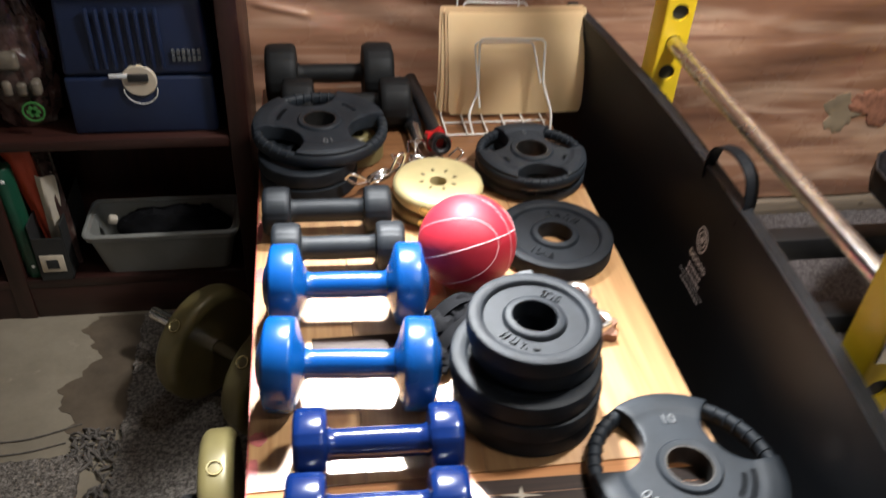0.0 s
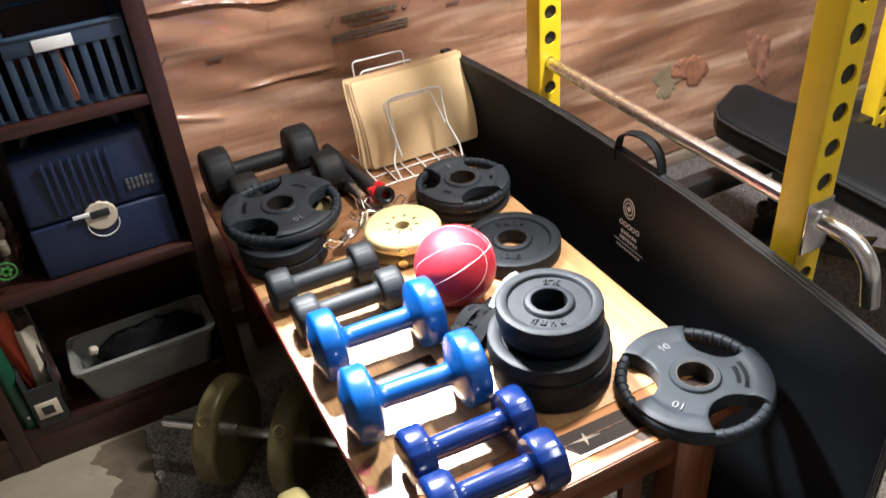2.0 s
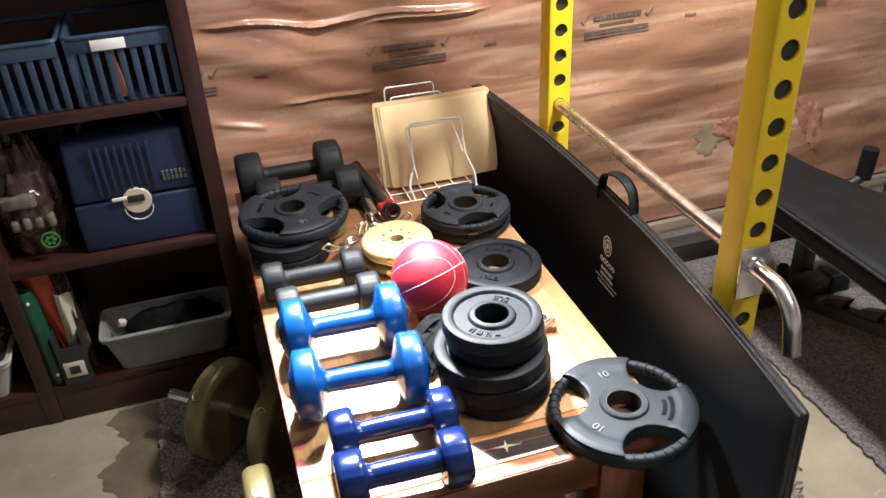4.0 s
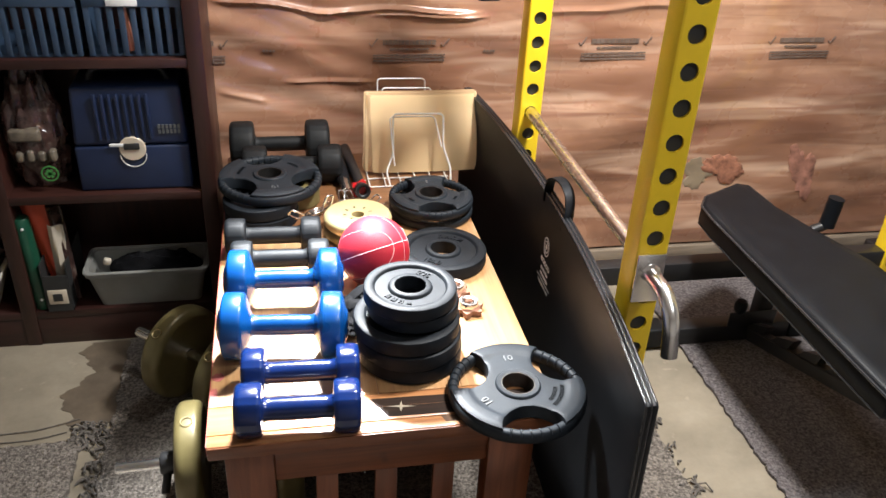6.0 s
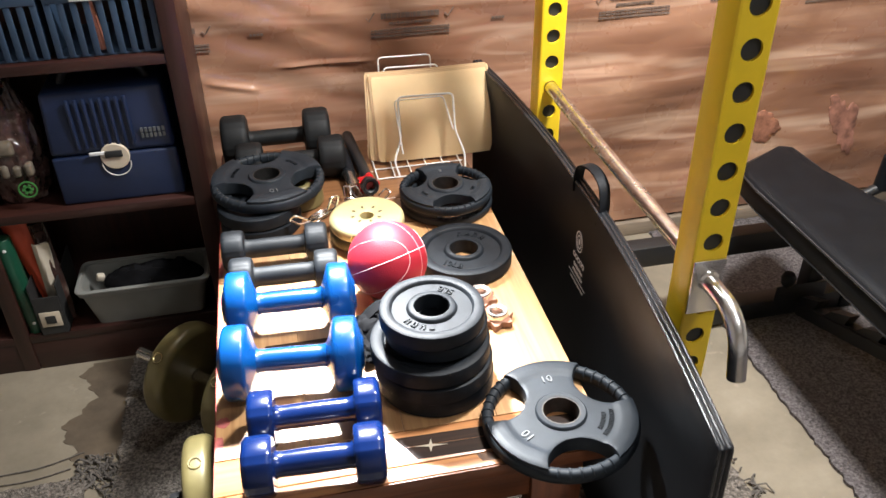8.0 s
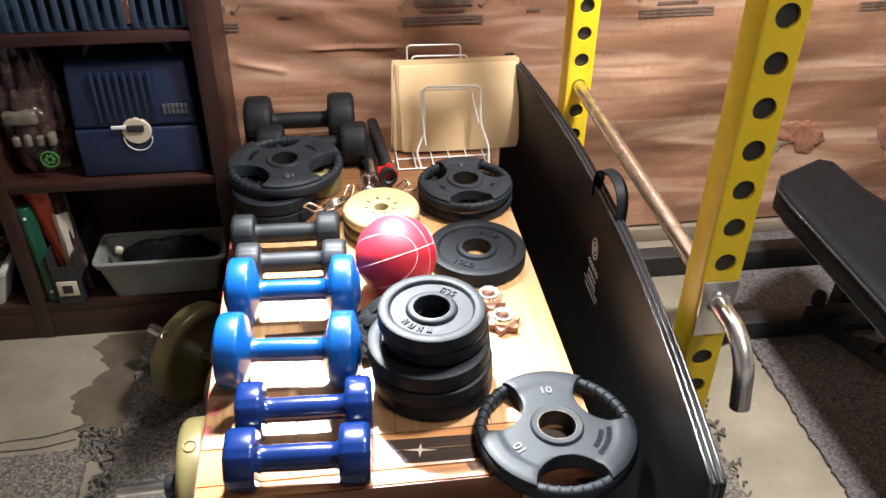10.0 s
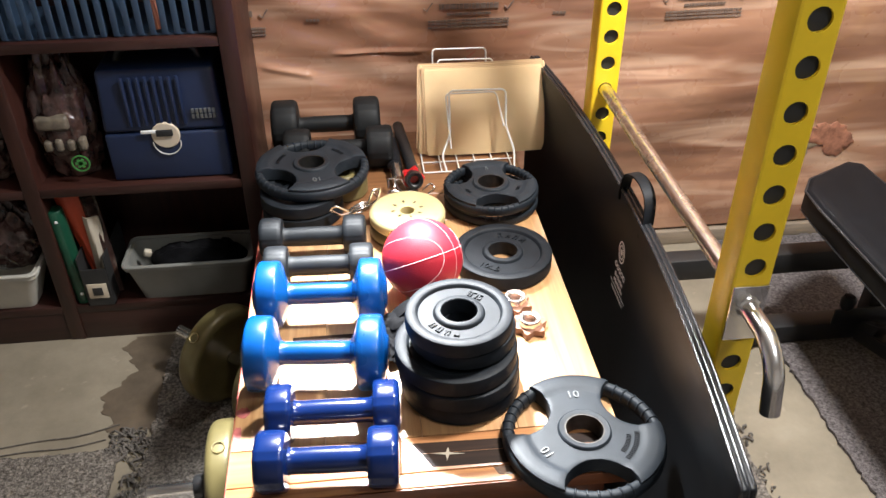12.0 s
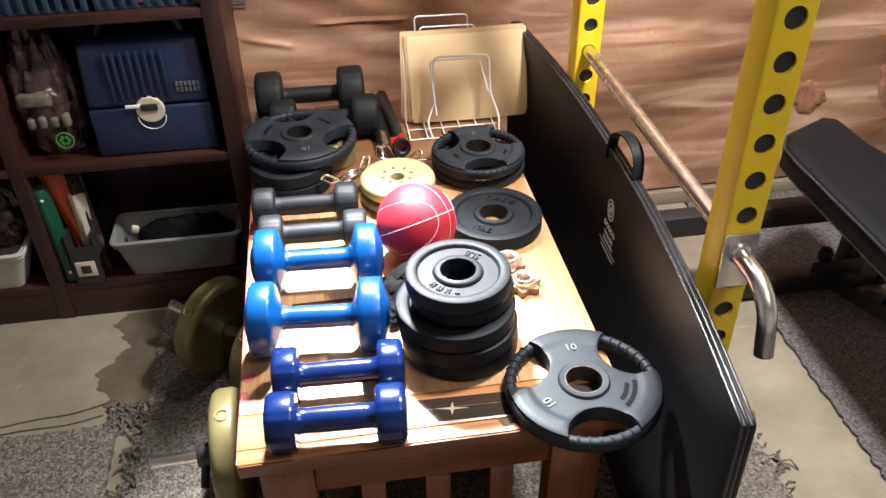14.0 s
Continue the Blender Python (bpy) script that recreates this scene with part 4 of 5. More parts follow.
gold_weight("gold_plate", pose(0.281, 0.602, H + 0.028), 0.0715, 0.027, GOLD_LIT, "gold plastic weight plate atop a twin, in lit colour")

# ---- ball ----
ball = thing("mini_basketball", pose(0.2935, 0.418, H + 0.0685, 33.2, -16.3, -131.2), "small red rubber basketball with white seams", "ball")
bm = bmesh.new()
bmesh.ops.create_uvsphere(bm, u_segments=64, v_segments=40, radius=0.068)
part("skin", bm, BALL_SKIN, ball)
rs = 0.0679
rings = [[(rs * math.cos(a), rs * math.sin(a), 0) for a in [2 * math.pi * k / 64 for k in range(65)]], [(0, rs * math.cos(a), rs * math.sin(a)) for a in [2 * math.pi * k / 64 for k in range(65)]]]
for s in (-1, 1):
    loop = []
    for k in range(65):
        a = 2 * math.pi * k / 64
        v = Vector((s * (0.695 - 0.355 * math.cos(2 * a)), 0.85 * math.cos(a), 0.85 * math.sin(a))).normalized() * rs
        loop.append(tuple(v))
    rings.append(loop)
for r in rings:
    part("seam", rod(bmesh.new(), r, 0.0006, 6), plain("pale_pink_seam", (0.72, 0.45, 0.46), 0.5), ball, "pale seam line")

# ---- dumbbells ----


def hex_head(bm, x0, x1, r, n, round_head, m):
    """One head along x, x1 outward: faceted with bevelled edges, or a round one with coned faces."""
    s = 1 if x1 > x0 else -1
    w = abs(x1 - x0)
    if round_head:
        prof = [(0.018, 0.0), (r * 0.55, w * 0.10), (r * 0.92, w * 0.21), (r * 0.98, w * 0.25), (r, w * 0.31), (r, w * 0.76), (r * 0.98, w * 0.80), (r * 0.92, w * 0.84), (r * 0.50, w * 0.94), (r * 0.44, w * 0.98), (r * 0.36, w)]
    else:
        prof = [(0.018, 0.0), (r * 0.74, 0.0015), (r * 0.92, w * 0.06), (r * 0.98, w * 0.14), (r, w * 0.24), (r, w * 0.78), (r * 0.975, w * 0.90), (r * 0.90, w * 0.97), (r * 0.80, w), (r * 0.3, w)]
    rings = []
    for rr, d in prof:
        ring = []
        for k in range(n):
            for off in (-0.37, -0.13, 0.13, 0.37) if round_head else (-0.40, -0.34, 0.34, 0.40):
                a = 2 * math.pi * (k + off) / n
                f = 1.0 if round_head or abs(off) > 0.37 else 1.012
                ring.append(bm.verts.new(m @ Vector((x0 + s * d, rr * f * math.sin(a), rr * f * math.cos(a)))))
        rings.append(ring)
    cnt = len(rings[0])
    for a, b in zip(rings, rings[1:]):
        for k in range(cnt):
            bm.faces.new((a[k], a[(k + 1) % cnt], b[(k + 1) % cnt], b[k]))
    bm.faces.new(rings[0])
    bm.faces.new(rings[-1])
    return bm


def dumbbell(m, L, hw, r, bar_r, material, label, group, n=6, round_head=False):
    """A dumbbell along x, its middle at the pose, its heads resting at z = 0."""
    t = thing("dumbbell", m, label, "dumbbell", group)
    up = Matrix.Translation((0, 0, r * (0.995 if round_head else 1.012 * math.cos(2 * math.pi * 0.34 / n))))
    for s in (-1, 1):
        part("head", hex_head(bmesh.new(), s * (L / 2 - hw), s * L / 2, r, n, round_head, up), material, t)
    prof = []
    for k in range(17):
        u = -1 + 2 * k / 16
        swell = 1 + 0.07 * (1 - u * u) + 0.30 * max(0, abs(u) - 0.86) / 0.14
        prof.append((bar_r * swell, u * (L / 2 - hw + 0.004)))
    part("handle", lathe(bmesh.new(), prof, 24, up @ Matrix.Rotation(radians(90), 4, "Y"), False), material, t)
    return t


def between(a, b, z=H + 0.0008):
    return pose((a[0] + b[0]) / 2, (a[1] + b[1]) / 2, z, 0, 0, math.degrees(math.atan2(b[1] - a[1], b[0] - a[0])))


dumbbell(between((0.043, 0.030), (0.228, 0.020)), 0.184, 0.042, 0.0405, 0.0165, DARK_BLUE, "dark blue glossy vinyl dumbbell at the table end", "dark blue dumbbells", 6)
dumbbell(between((0.051, 0.114), (0.235, 0.106)), 0.182, 0.038, 0.0405, 0.0165, DARK_BLUE, "dark blue glossy vinyl dumbbell", "dark blue dumbbells", 6)
dumbbell(between((0.012, 0.224), (0.226, 0.204)), 0.213, 0.056, 0.056, 0.0165, LIGHT_BLUE, "larger bright blue vinyl dumbbell", "bright blue dumbbells", 8, True)
dumbbell(between((0.018, 0.364), (0.230, 0.352)), 0.213, 0.056, 0.055, 0.0165, LIGHT_BLUE, "larger bright blue vinyl dumbbell", "bright blue dumbbells", 8, True)
dumbbell(between((0.026, 0.468), (0.211, 0.461)), 0.186, 0.042, 0.036, 0.0165, NEOPRENE, "dark grey neoprene dumbbell", "dark grey dumbbells", 8, False)
dumbbell(between((0.011, 0.560), (0.202, 0.554)), 0.190, 0.042, 0.036, 0.0165, NEOPRENE, "dark grey neoprene dumbbell", "dark grey dumbbells", 8, False)
dumbbell(between((0.010, 0.982), (0.248, 0.982)), 0.238, 0.060, 0.056, 0.017, BLACK_RUBBER, "large black rubber hex dumbbell by the wall", "black hex dumbbells", 6)
dumbbell(between((0.040, 0.884), (0.270, 0.880)), 0.230, 0.058, 0.045, 0.017, BLACK_RUBBER, "large black rubber hex dumbbell", "black hex dumbbells", 6)

# ---- folder rack ----
wires = thing("wire_file_rack", pose(0, 0, 0), "white coated wire file rack on the table", "file rack")


def wire(points, r=0.0019, corner=0.010, name="wire"):
    part(name, rod(bmesh.new(), rounded(points, corner), r, 7), WIRE, wires)


Z = H + 0.003
# back and front loops, and a grid base
wire([(0.372, 0.985, Z), (0.369, 1.003, 0.628), (0.487, 1.003, 0.626), (0.490, 0.985, Z)])
wire([(0.384, 0.972, Z), (0.378, 0.985, 0.610), (0.500, 0.985, 0.608), (0.503, 0.972, Z)])
wire([(0.381, 0.826, Z), (0.372, 0.838, 0.455), (0.392, 0.862, 0.490), (0.392, 0.884, 0.582), (0.513, 0.884, 0.580), (0.512, 0.862, 0.505), (0.528, 0.838, 0.458), (0.526, 0.822, Z)], 0.0023, 0.012)
wire([(0.392, 0.838, 0.47), (0.386, 0.896, 0.570), (0.494, 0.896, 0.570), (0.508, 0.862, 0.505)], 0.0018)
for k in range(4):
    wire([(0.330 + 0.0, 0.825 + 0.045 * k, Z), (0.530, 0.825 + 0.045 * k, Z)], 0.0016)
for k in range(6):
    wire([(0.332 + 0.038 * k, 0.82, Z + 0.0028), (0.332 + 0.038 * k, 0.985, Z + 0.0028)], 0.0016)


def folder_sheet(x0, x1, ya, yb, za, zb, th, bow, skew=0.0):
    """A card that leans back and bows a little."""
    bm = bmesh.new()
    n = 14
    rows = []
    for i in range(n + 1):
        t = i / n
        y = ya + (yb - ya) * t - bow * math.sin(math.pi * min(1, t * 1.25))
        z = za + (zb - za) * t
        xs = [x0 + skew * t + (x1 - x0) * j / 10 for j in range(11)]
        if t < 0.06:
            xs[0], xs[-1] = xs[0] + 0.004, xs[-1] - 0.004
        rows.append([bm.verts.new((x, y - 0.004 * math.sin(math.pi * j / 10), z)) for j, x in enumerate(xs)])
    for a, b in zip(rows, rows[1:]):
        for j in range(10):
            bm.faces.new((a[j], a[j + 1], b[j + 1], b[j]))
    ext = bmesh.ops.extrude_face_region(bm, geom=list(bm.faces))["geom"]
    for v in ext:
        if isinstance(v, bmesh.types.BMVert):
            v.co.y += th
    return bm


for x0, x1, dy, dz, skew, mt in ((0.345, 0.604, 0.0, -0.002, 0.002, MANILA), (0.338, 0.606, 0.005, 0.003, 0.004, MANILA_EDGE), (0.327, 0.602, 0.010, 0.001, 0.012, MANILA), (0.322, 0.598, 0.015, 0.004, 0.012, MANILA_EDGE)):
    f = thing("manila_folder", pose(0, 0, 0), "manila card folder leaning in a wire rack", "folder", "folders in the wire rack")
    part("front_cover", folder_sheet(x0, x1, 0.893 + dy, 0.965 + dy, H + 0.0075, 0.597 + dz, 0.001, 0.012, skew), mt, f)
    part("back_cover", folder_sheet(x0 + 0.002, x1 - 0.001, 0.8952 + dy, 0.9672 + dy, H + 0.0075, 0.600 + dz, 0.001, 0.012, skew), mt, f)

# ---- handles, clips, nuts ----
bar = thing("dumbbell_bar", pose(0.268, 0.895, H + 0.017, 0, 0, 2.5), "chrome dumbbell bar with black grip and red nut", "dumbbell bar")
ax = Matrix.Rotation(radians(90), 4, "X")
part("shaft", lathe(bmesh.new(), [(0.0, -0.125), (0.0118, -0.125), (0.0125, -0.123), (0.0125, 0.123), (0.0, 0.124)], 20, ax, False), CHROME, bar)
part("grip", lathe(bmesh.new(), [(0.0126, -0.055), (0.0155, -0.055), (0.0165, 0.0), (0.0155, 0.06), (0.0126, 0.06)], 20, ax), BLACK_VINYL, bar, "black rubber grip")
bar2 = thing("dumbbell_bar", pose(0.299, 0.912, H + 0.017, 0, 0, 5), "black dumbbell bar beside the folder rack", "dumbbell bar")
part("shaft", lathe(bmesh.new(), [(0.0, -0.115), (0.0125, -0.115), (0.0125, 0.115), (0.0, 0.116)], 20, ax, False), BLACK_STEEL, bar2)


def star_nut(name, m, R, th, material, hub, label, n=6):
    t = thing(name, m, label, "collar nut")
    bm = bmesh.new()
    ring = []
    for k in range(n * 6):
        a = 2 * math.pi * k / (n * 6)
        r = R * (0.80 + 0.20 * math.cos(n * a) * (1 if math.cos(n * a) > 0 else 0.6))
        ring.append((r * math.cos(a), r * math.sin(a)))
    lo, hi = [[bm.verts.new((x * q, y * q, zz)) for x, y in ring] for zz, q in ((0, 0.96), (th, 0.96))]
    mid = [bm.verts.new((x, y, th / 2)) for x, y in ring]
    c = len(ring)
    for a, b in ((lo, mid), (mid, hi)):
        for k in range(c):
            bm.faces.new((a[k], a[(k + 1) % c], b[(k + 1) % c], b[k]))
    bm.faces.new(lo), bm.faces.new(hi)
    part("star_grip", bm, material, t)
    part("hub", lathe(bmesh.new(), [(0.0095, th * 0.4), (0.0095, th * 1.9), (0.0125, th * 2.0), (0.0130, th * 1.85), (0.0145, th * 1.85), (0.0150, th * 2.0), (0.0170, th * 2.0), (0.0178, th * 1.9), (0.0178, th * 0.9)], 28), hub, t, "metal hub ring")
    return t


star_nut("collar_nut", pose(0.455, 0.297, H + 0.0006, 0, 0, 12), 0.031, 0.012, BARE_WOOD, CHROME, "brown star collar nut with a steel ring")
star_nut("collar_nut", pose(0.442, 0.356, H + 0.0006, 0, 0, 30), 0.031, 0.012, BARE_WOOD, CHROME, "brown star collar nut with a steel ring")
star_nut("collar_nut", pose(0.303, 0.774, H + 0.025, 70, 0, 3), 0.0245, 0.026, RED_PLASTIC, BLACK_STEEL, "red plastic star collar nut on edge", 5)


def spring_clip(m, label):
    """A coiled wire clip with two finger grips."""
    t = thing("spring_clip", m, label, "spring clip", "spring clips")
    pts = []
    for k in range(0, 65):
        a = 2 * math.pi * k / 24
        pts.append((0.0155 * math.cos(a), 0.0155 * math.sin(a), 0.0025 + 0.0042 * k / 24))
    part("coil", rod(bmesh.new(), pts, 0.0019, 6), CHROME, t)
    for a0, s in ((0.0, 1), (2.3, -1)):
        d = Vector((math.cos(a0), math.sin(a0), 0))
        q = Vector((-d.y, d.x, 0)) * s
        o = 0.0155 * d + Vector((0, 0, 0.006))
        part("finger_grip", rod(bmesh.new(), rounded([o, o + 0.020 * d + 0.004 * q, o + 0.034 * d + 0.008 * q + Vector((0, 0, 0.012)), o + 0.028 * d + 0.022 * q + Vector((0, 0, 0.012)), o + 0.010 * d + 0.016 * q], 0.005), 0.0019, 6), CHROME, t)
    return t


spring_clip(pose(0.196, 0.650, H + 0.020, 48, 0, 205) @ Matrix.Scale(1.25, 4), "chrome spring clip leaning on a gold plate")
spring_clip(pose(0.262, 0.722, H + 0.004, 14, 0, 80), "chrome spring clip lying on the table")
spring_clip(pose(0.298, 0.716, H + 0.004, 14, 0, 10), "chrome spring clip lying on the table")

# ---- strap behind the iron stack ----
gloves = thing("lifting_strap", pose(0, 0, 0), "bunched black lifting strap with grey webbing", "lifting strap")
bm = bmesh.new()
for k, (x, y, zz, a, b, c) in enumerate(((0.246, 0.300, H + 0.018, 0.034, 0.030, 0.020), (0.285, 0.318, H + 0.026, 0.036, 0.028, 0.026), (0.330, 0.322, H + 0.026, 0.030, 0.030, 0.026), (0.232, 0.262, H + 0.012, 0.018, 0.030, 0.013))):
    q = bmesh.ops.create_icosphere(bm, subdivisions=4, radius=1.0)["verts"]
    for v in q:
        f = 1 + 0.35 * noise.noise(v.co * 2.5 + Vector((k * 3.0, 0, 0))) + 0.12 * noise.noise(v.co * 7 + Vector((k * 3.0, 0, 0)))
        v.co = Vector((x + v.co.x * a * f, y + v.co.y * b * f, max(H + 0.0008, zz + v.co.z * c * f)))
part("wrap", bm, BLACK_CLOTH, gloves)
part("webbing", strap(curve_points([(0.300, 0.305, H + 0.050), (0.328, 0.322, H + 0.064), (0.352, 0.332, H + 0.070), (0.372, 0.342, H + 0.064)]), 0.022, 0.004, (-0.4, 1, 0.2)), GREY_CLOTH, gloves, "grey webbing loop")
for pts in ([(0.226, 0.262, H + 0.004), (0.248, 0.272, H + 0.034), (0.282, 0.288, H + 0.050), (0.312, 0.300, H + 0.052)], [(0.222, 0.300, H + 0.004), (0.238, 0.312, H + 0.034), (0.270, 0.322, H + 0.052), (0.300, 0.322, H + 0.044)]):
    part("strap_loop", strap(curve_points(pts), 0.020, 0.003, (-0.5, 1, 0)), BLACK_CLOTH, gloves)

# ---- floor dumbbells with gold plates ----


def floor_dumbbell(m, R, gap, stub, label, collar, turn):
    """An adjustable dumbbell along x at the pose: two gold plastic plates on a chrome bar."""
    t = thing("adjustable_dumbbell", m, label, "dumbbell", "gold dumbbells on the floor")
    along = Matrix.Rotation(radians(90), 4, "Y")
    th = 0.050
    part("bar", lathe(bmesh.new(), [(0.0, -gap / 2 - th - stub), (0.0115, -gap / 2 - th - stub), (0.0125, -gap / 2 - th - stub + 0.002), (0.0125, gap / 2 + th + stub), (0.0, gap / 2 + th + stub)], 20, Matrix.Translation((0, 0, R)) @ along, False), CHROME, t, "chrome bar")
    for s in (-1, 1):
        e = 0.016
        prof = [(0.0135, 0.002), (0.0135, th - 0.002), (0.03, th), (R - e - 0.012, th - 0.004)]
        prof += [(R - e + e * math.sin(radians(a)), th - e + e * math.cos(radians(a))) for a in range(0, 91, 15)]
        prof += [(R - e + e * math.sin(radians(a)), e + e * math.cos(radians(a))) for a in range(90, 181, 15)]
        x = -gap / 2 - th if s < 0 else gap / 2
        at = Matrix.Translation((x, 0, R)) @ along
        # floor plates take the gold darkened for the shade beside the table
        disc = part("plate", lathe(bmesh.new(), prof, 56, at), GOLD_SHADED, t, "gold plastic plate")
        plug = Matrix.Translation((x + th / 2, 0, R)) @ Matrix.Rotation(radians(turn), 4, "X") @ Matrix.Translation((0, 0, R - 0.0015))
        part("filler_plug", lathe(bmesh.new(), [(0.0082, -0.006), (0.0082, 0.0022), (0.0095, 0.0034), (0.0112, 0.0034), (0.0122, 0.001), (0.0122, -0.006)], 24, plug, True), BRASS, disc, "brass plug ring")
        # a near-flush dark disc paints the depth and shade of the hole
        part("hole_shade_disc", lathe(bmesh.new(), [(0.0, -0.004), (0.0081, -0.004), (0.0081, 0.0012), (0.0, 0.0006)], 20, plug, False), HOLE_SHADE, disc, "dark disc painting the filler hole's shade")
        if collar:
            c = Matrix.Translation((x - 0.034 if s < 0 else x + th, 0, R)) @ along
            col = part("collar", lathe(bmesh.new(), [(0.0125, 0), (0.020, 0), (0.022, 0.004), (0.022, 0.030), (0.020, 0.034), (0.0125, 0.034)], 20, c), BLACK_STEEL, t, "black locking collar")
            part("collar_screw", rod(bmesh.new(), [(x - 0.022 if s < 0 else x + th + 0.017, -0.016, R - 0.012), (x - 0.026 if s < 0 else x + th + 0.021, -0.046, R - 0.034)], 0.008, 10), BLACK_STEEL, col)
    return t


floor_dumbbell(pose(0.023, 0.292, 0.009, 0, 0, 1.5), 0.113, 0.13, 0.115, "gold plastic dumbbell on carpet beside the table", True, 9)
floor_dumbbell(pose(-0.057, 0.597, 0.009, 0, 0, -40), 0.108, 0.10, 0.112, "gold plastic dumbbell on carpet half under the table", False, 36)

# ---- bookcase ----
SY, SB = 0.868, WALL_Y - 0.03
case = thing("bookcase", pose(0, 0, 0), "dark mahogany bookcase with open shelves against the wall", "bookcase")
part("side_panel", boxed((-0.058, SY, 0.0), (-0.022, SB, 1.9), 0.002), MAHOGANY, case)
part("side_panel", boxed((-0.511, SY + 0.001, 0.0), (-0.478, SB, 1.9), 0.002), MAHOGANY, case)
part("side_panel", boxed((-1.0, SY, 0.0), (-0.966, SB, 1.9), 0.002), MAHOGANY, case)
for x0, x1 in ((-0.478, -0.058), (-0.966, -0.511)):
    part("plinth", boxed((x0, SY + 0.004, 0.0), (x1, SY + 0.024, 0.078), 0.001), MAHOGANY_X, case)
    part("back_panel", boxed((x0, SB - 0.012, 0.0), (x1, SB, 1.9)), MAHOGANY, case)
    for zt in (0.098, 0.408, 0.724, 1.05, 1.4, 1.9):
        part("shelf", boxed((x0, SY + 0.002, zt - 0.020), (x1, SB - 0.012, zt), 0.0015), MAHOGANY_X, case)

# blue box
S1 = 0.4085
tool = thing("blue_cool_box", pose(-0.199, 0.975, S1), "blue plastic lunch cooler with cream latch and black handle", "cool box")
part("body", boxed((-0.125, -0.085, 0.0), (0.122, 0.085, 0.1085), 0.006, 3), BLUE_BOX, tool)
bm = boxed((-0.124, -0.084, 0.1105), (0.121, 0.084, 0.245), 0.010, 4)
for v in bm.verts:
    v.co.y *= 1 - 0.10 * max(0.0, v.co.z - 0.12) / 0.125
    v.co.x *= 1 - 0.05 * max(0.0, v.co.z - 0.12) / 0.125
part("lid", bm, BLUE_BOX, tool, "ribbed blue lid")
for k in range(8):
    x = -0.070 + 0.0155 * k
    part("rib", boxed((x, -0.0885, 0.125), (x + 0.008, -0.081, 0.232), 0.003), BLUE_BOX, tool)
part("latch", lathe(bmesh.new(), [(0.0, 0.0), (0.029, 0.0), (0.029, 0.004), (0.027, 0.006), (0.0, 0.006)], 32, Matrix.Translation((0.0, -0.0840, 0.104)) @ Matrix.Rotation(radians(90), 4, "X"), False), LATCH, tool, "round cream plastic latch")
# raised dark box draws the slot's shaded recess
part("latch_slot", boxed((-0.018, -0.094, 0.104), (0.016, -0.0895, 0.118), 0.001), SHADE_AND_CARD, tool)
part("latch_tab", boxed((-0.048, -0.093, 0.111), (-0.016, -0.0885, 0.118), 0.001), WHITE_PRINT, tool)
part("latch_wire", rod(bmesh.new(), [(0.0 + 0.028 * math.cos(radians(a)), -0.088, 0.088 + 0.028 * math.sin(radians(a))) for a in range(175, 366, 10)], 0.0011, 6), WIRE, tool)
part("carry_handle", rod(bmesh.new(), rounded([(-0.085, -0.02, 0.235), (-0.075, -0.02, 0.272), (0.075, -0.02, 0.272), (0.085, -0.02, 0.235)], 0.02), 0.008, 10), BLACK_STEEL, tool, "black carry handle")
bm = bmesh.new()
for r in range(2):
    for k in range(6):
        box(bm, (0.060 + 0.0085 * k, -0.0868, 0.150 - 0.012 * r), (0.065 + 0.0085 * k, -0.0828, 0.159 - 0.012 * r))
part("label_print", bm, GREY_CLOTH, tool, "pale unreadable print")


def bag(name, m, w, d, h, label, seed, material):
    """A crumpled bag with sharp creases and a pinched top."""
    t = thing(name, m, label, "bag")
    bm = bmesh.new()
    bmesh.ops.create_icosphere(bm, subdivisions=5, radius=1.0)
    for v in bm.verts:
        p = v.co.copy()
        crease = abs(noise.noise(p * 2.6 + Vector((seed, 0, 0)))) + 0.5 * abs(noise.noise(p * 6 + Vector((0, seed, 0))))
        q = 0.90 + 0.26 * crease
        top = max(0.0, p.z)
        px = math.copysign(abs(p.x) ** 0.75, p.x)
        v.co = Vector((px * w * q * (1 - 0.55 * top * top), p.y * d * q * (1 - 0.55 * top), max(0.0, (p.z * 0.5 + 0.40) * h * (1 + 0.25 * noise.noise(p * 3.5 + Vector((seed, 9, 0)))))))
    part("wrap", bm, material, t, "crinkled clear wrap")
    return t


b = bag("wrapped_packet", pose(-0.412, 0.955, S1), 0.066, 0.055, 0.32, "clear plastic bag of packets with a green label", 2.0, WRAP)
ring_at = Matrix.Translation((0.028, -0.064, 0.048)) @ Matrix.Rotation(radians(90), 4, "X")
part("green_label", lathe(bmesh.new(), [(0.016, 0.0), (0.019, 0.0), (0.019, 0.002), (0.016, 0.002)], 28, ring_at), GREEN_LABEL, b, "round green label")
bm = bmesh.new()
for k in range(3):
    bmesh.ops.create_cube(bm, size=1, matrix=ring_at @ Matrix.Rotation(radians(60 * k), 4, "Z") @ Matrix.Translation((0, 0, 0.001)) @ Matrix.Diagonal((0.022, 0.006, 0.002, 1)))
part("label_star", bm, GREEN_LABEL, b)
bm = boxed((-0.045, -0.062, 0.122), (0.022, -0.040, 0.152), 0.008, 3)
for v in bm.verts:
    v.co.z += 0.006 * noise.noise(v.co * 40)
part("packet", bm, CLOUDY, b, "pale packet inside")
for k in range(4):
    part("packet", boxed((-0.038 + 0.023 * k, -0.062, 0.074), (-0.022 + 0.023 * k, -0.040, 0.098 + 0.004 * (k % 2)), 0.006, 3), CLOUDY, b, "pale packet inside")


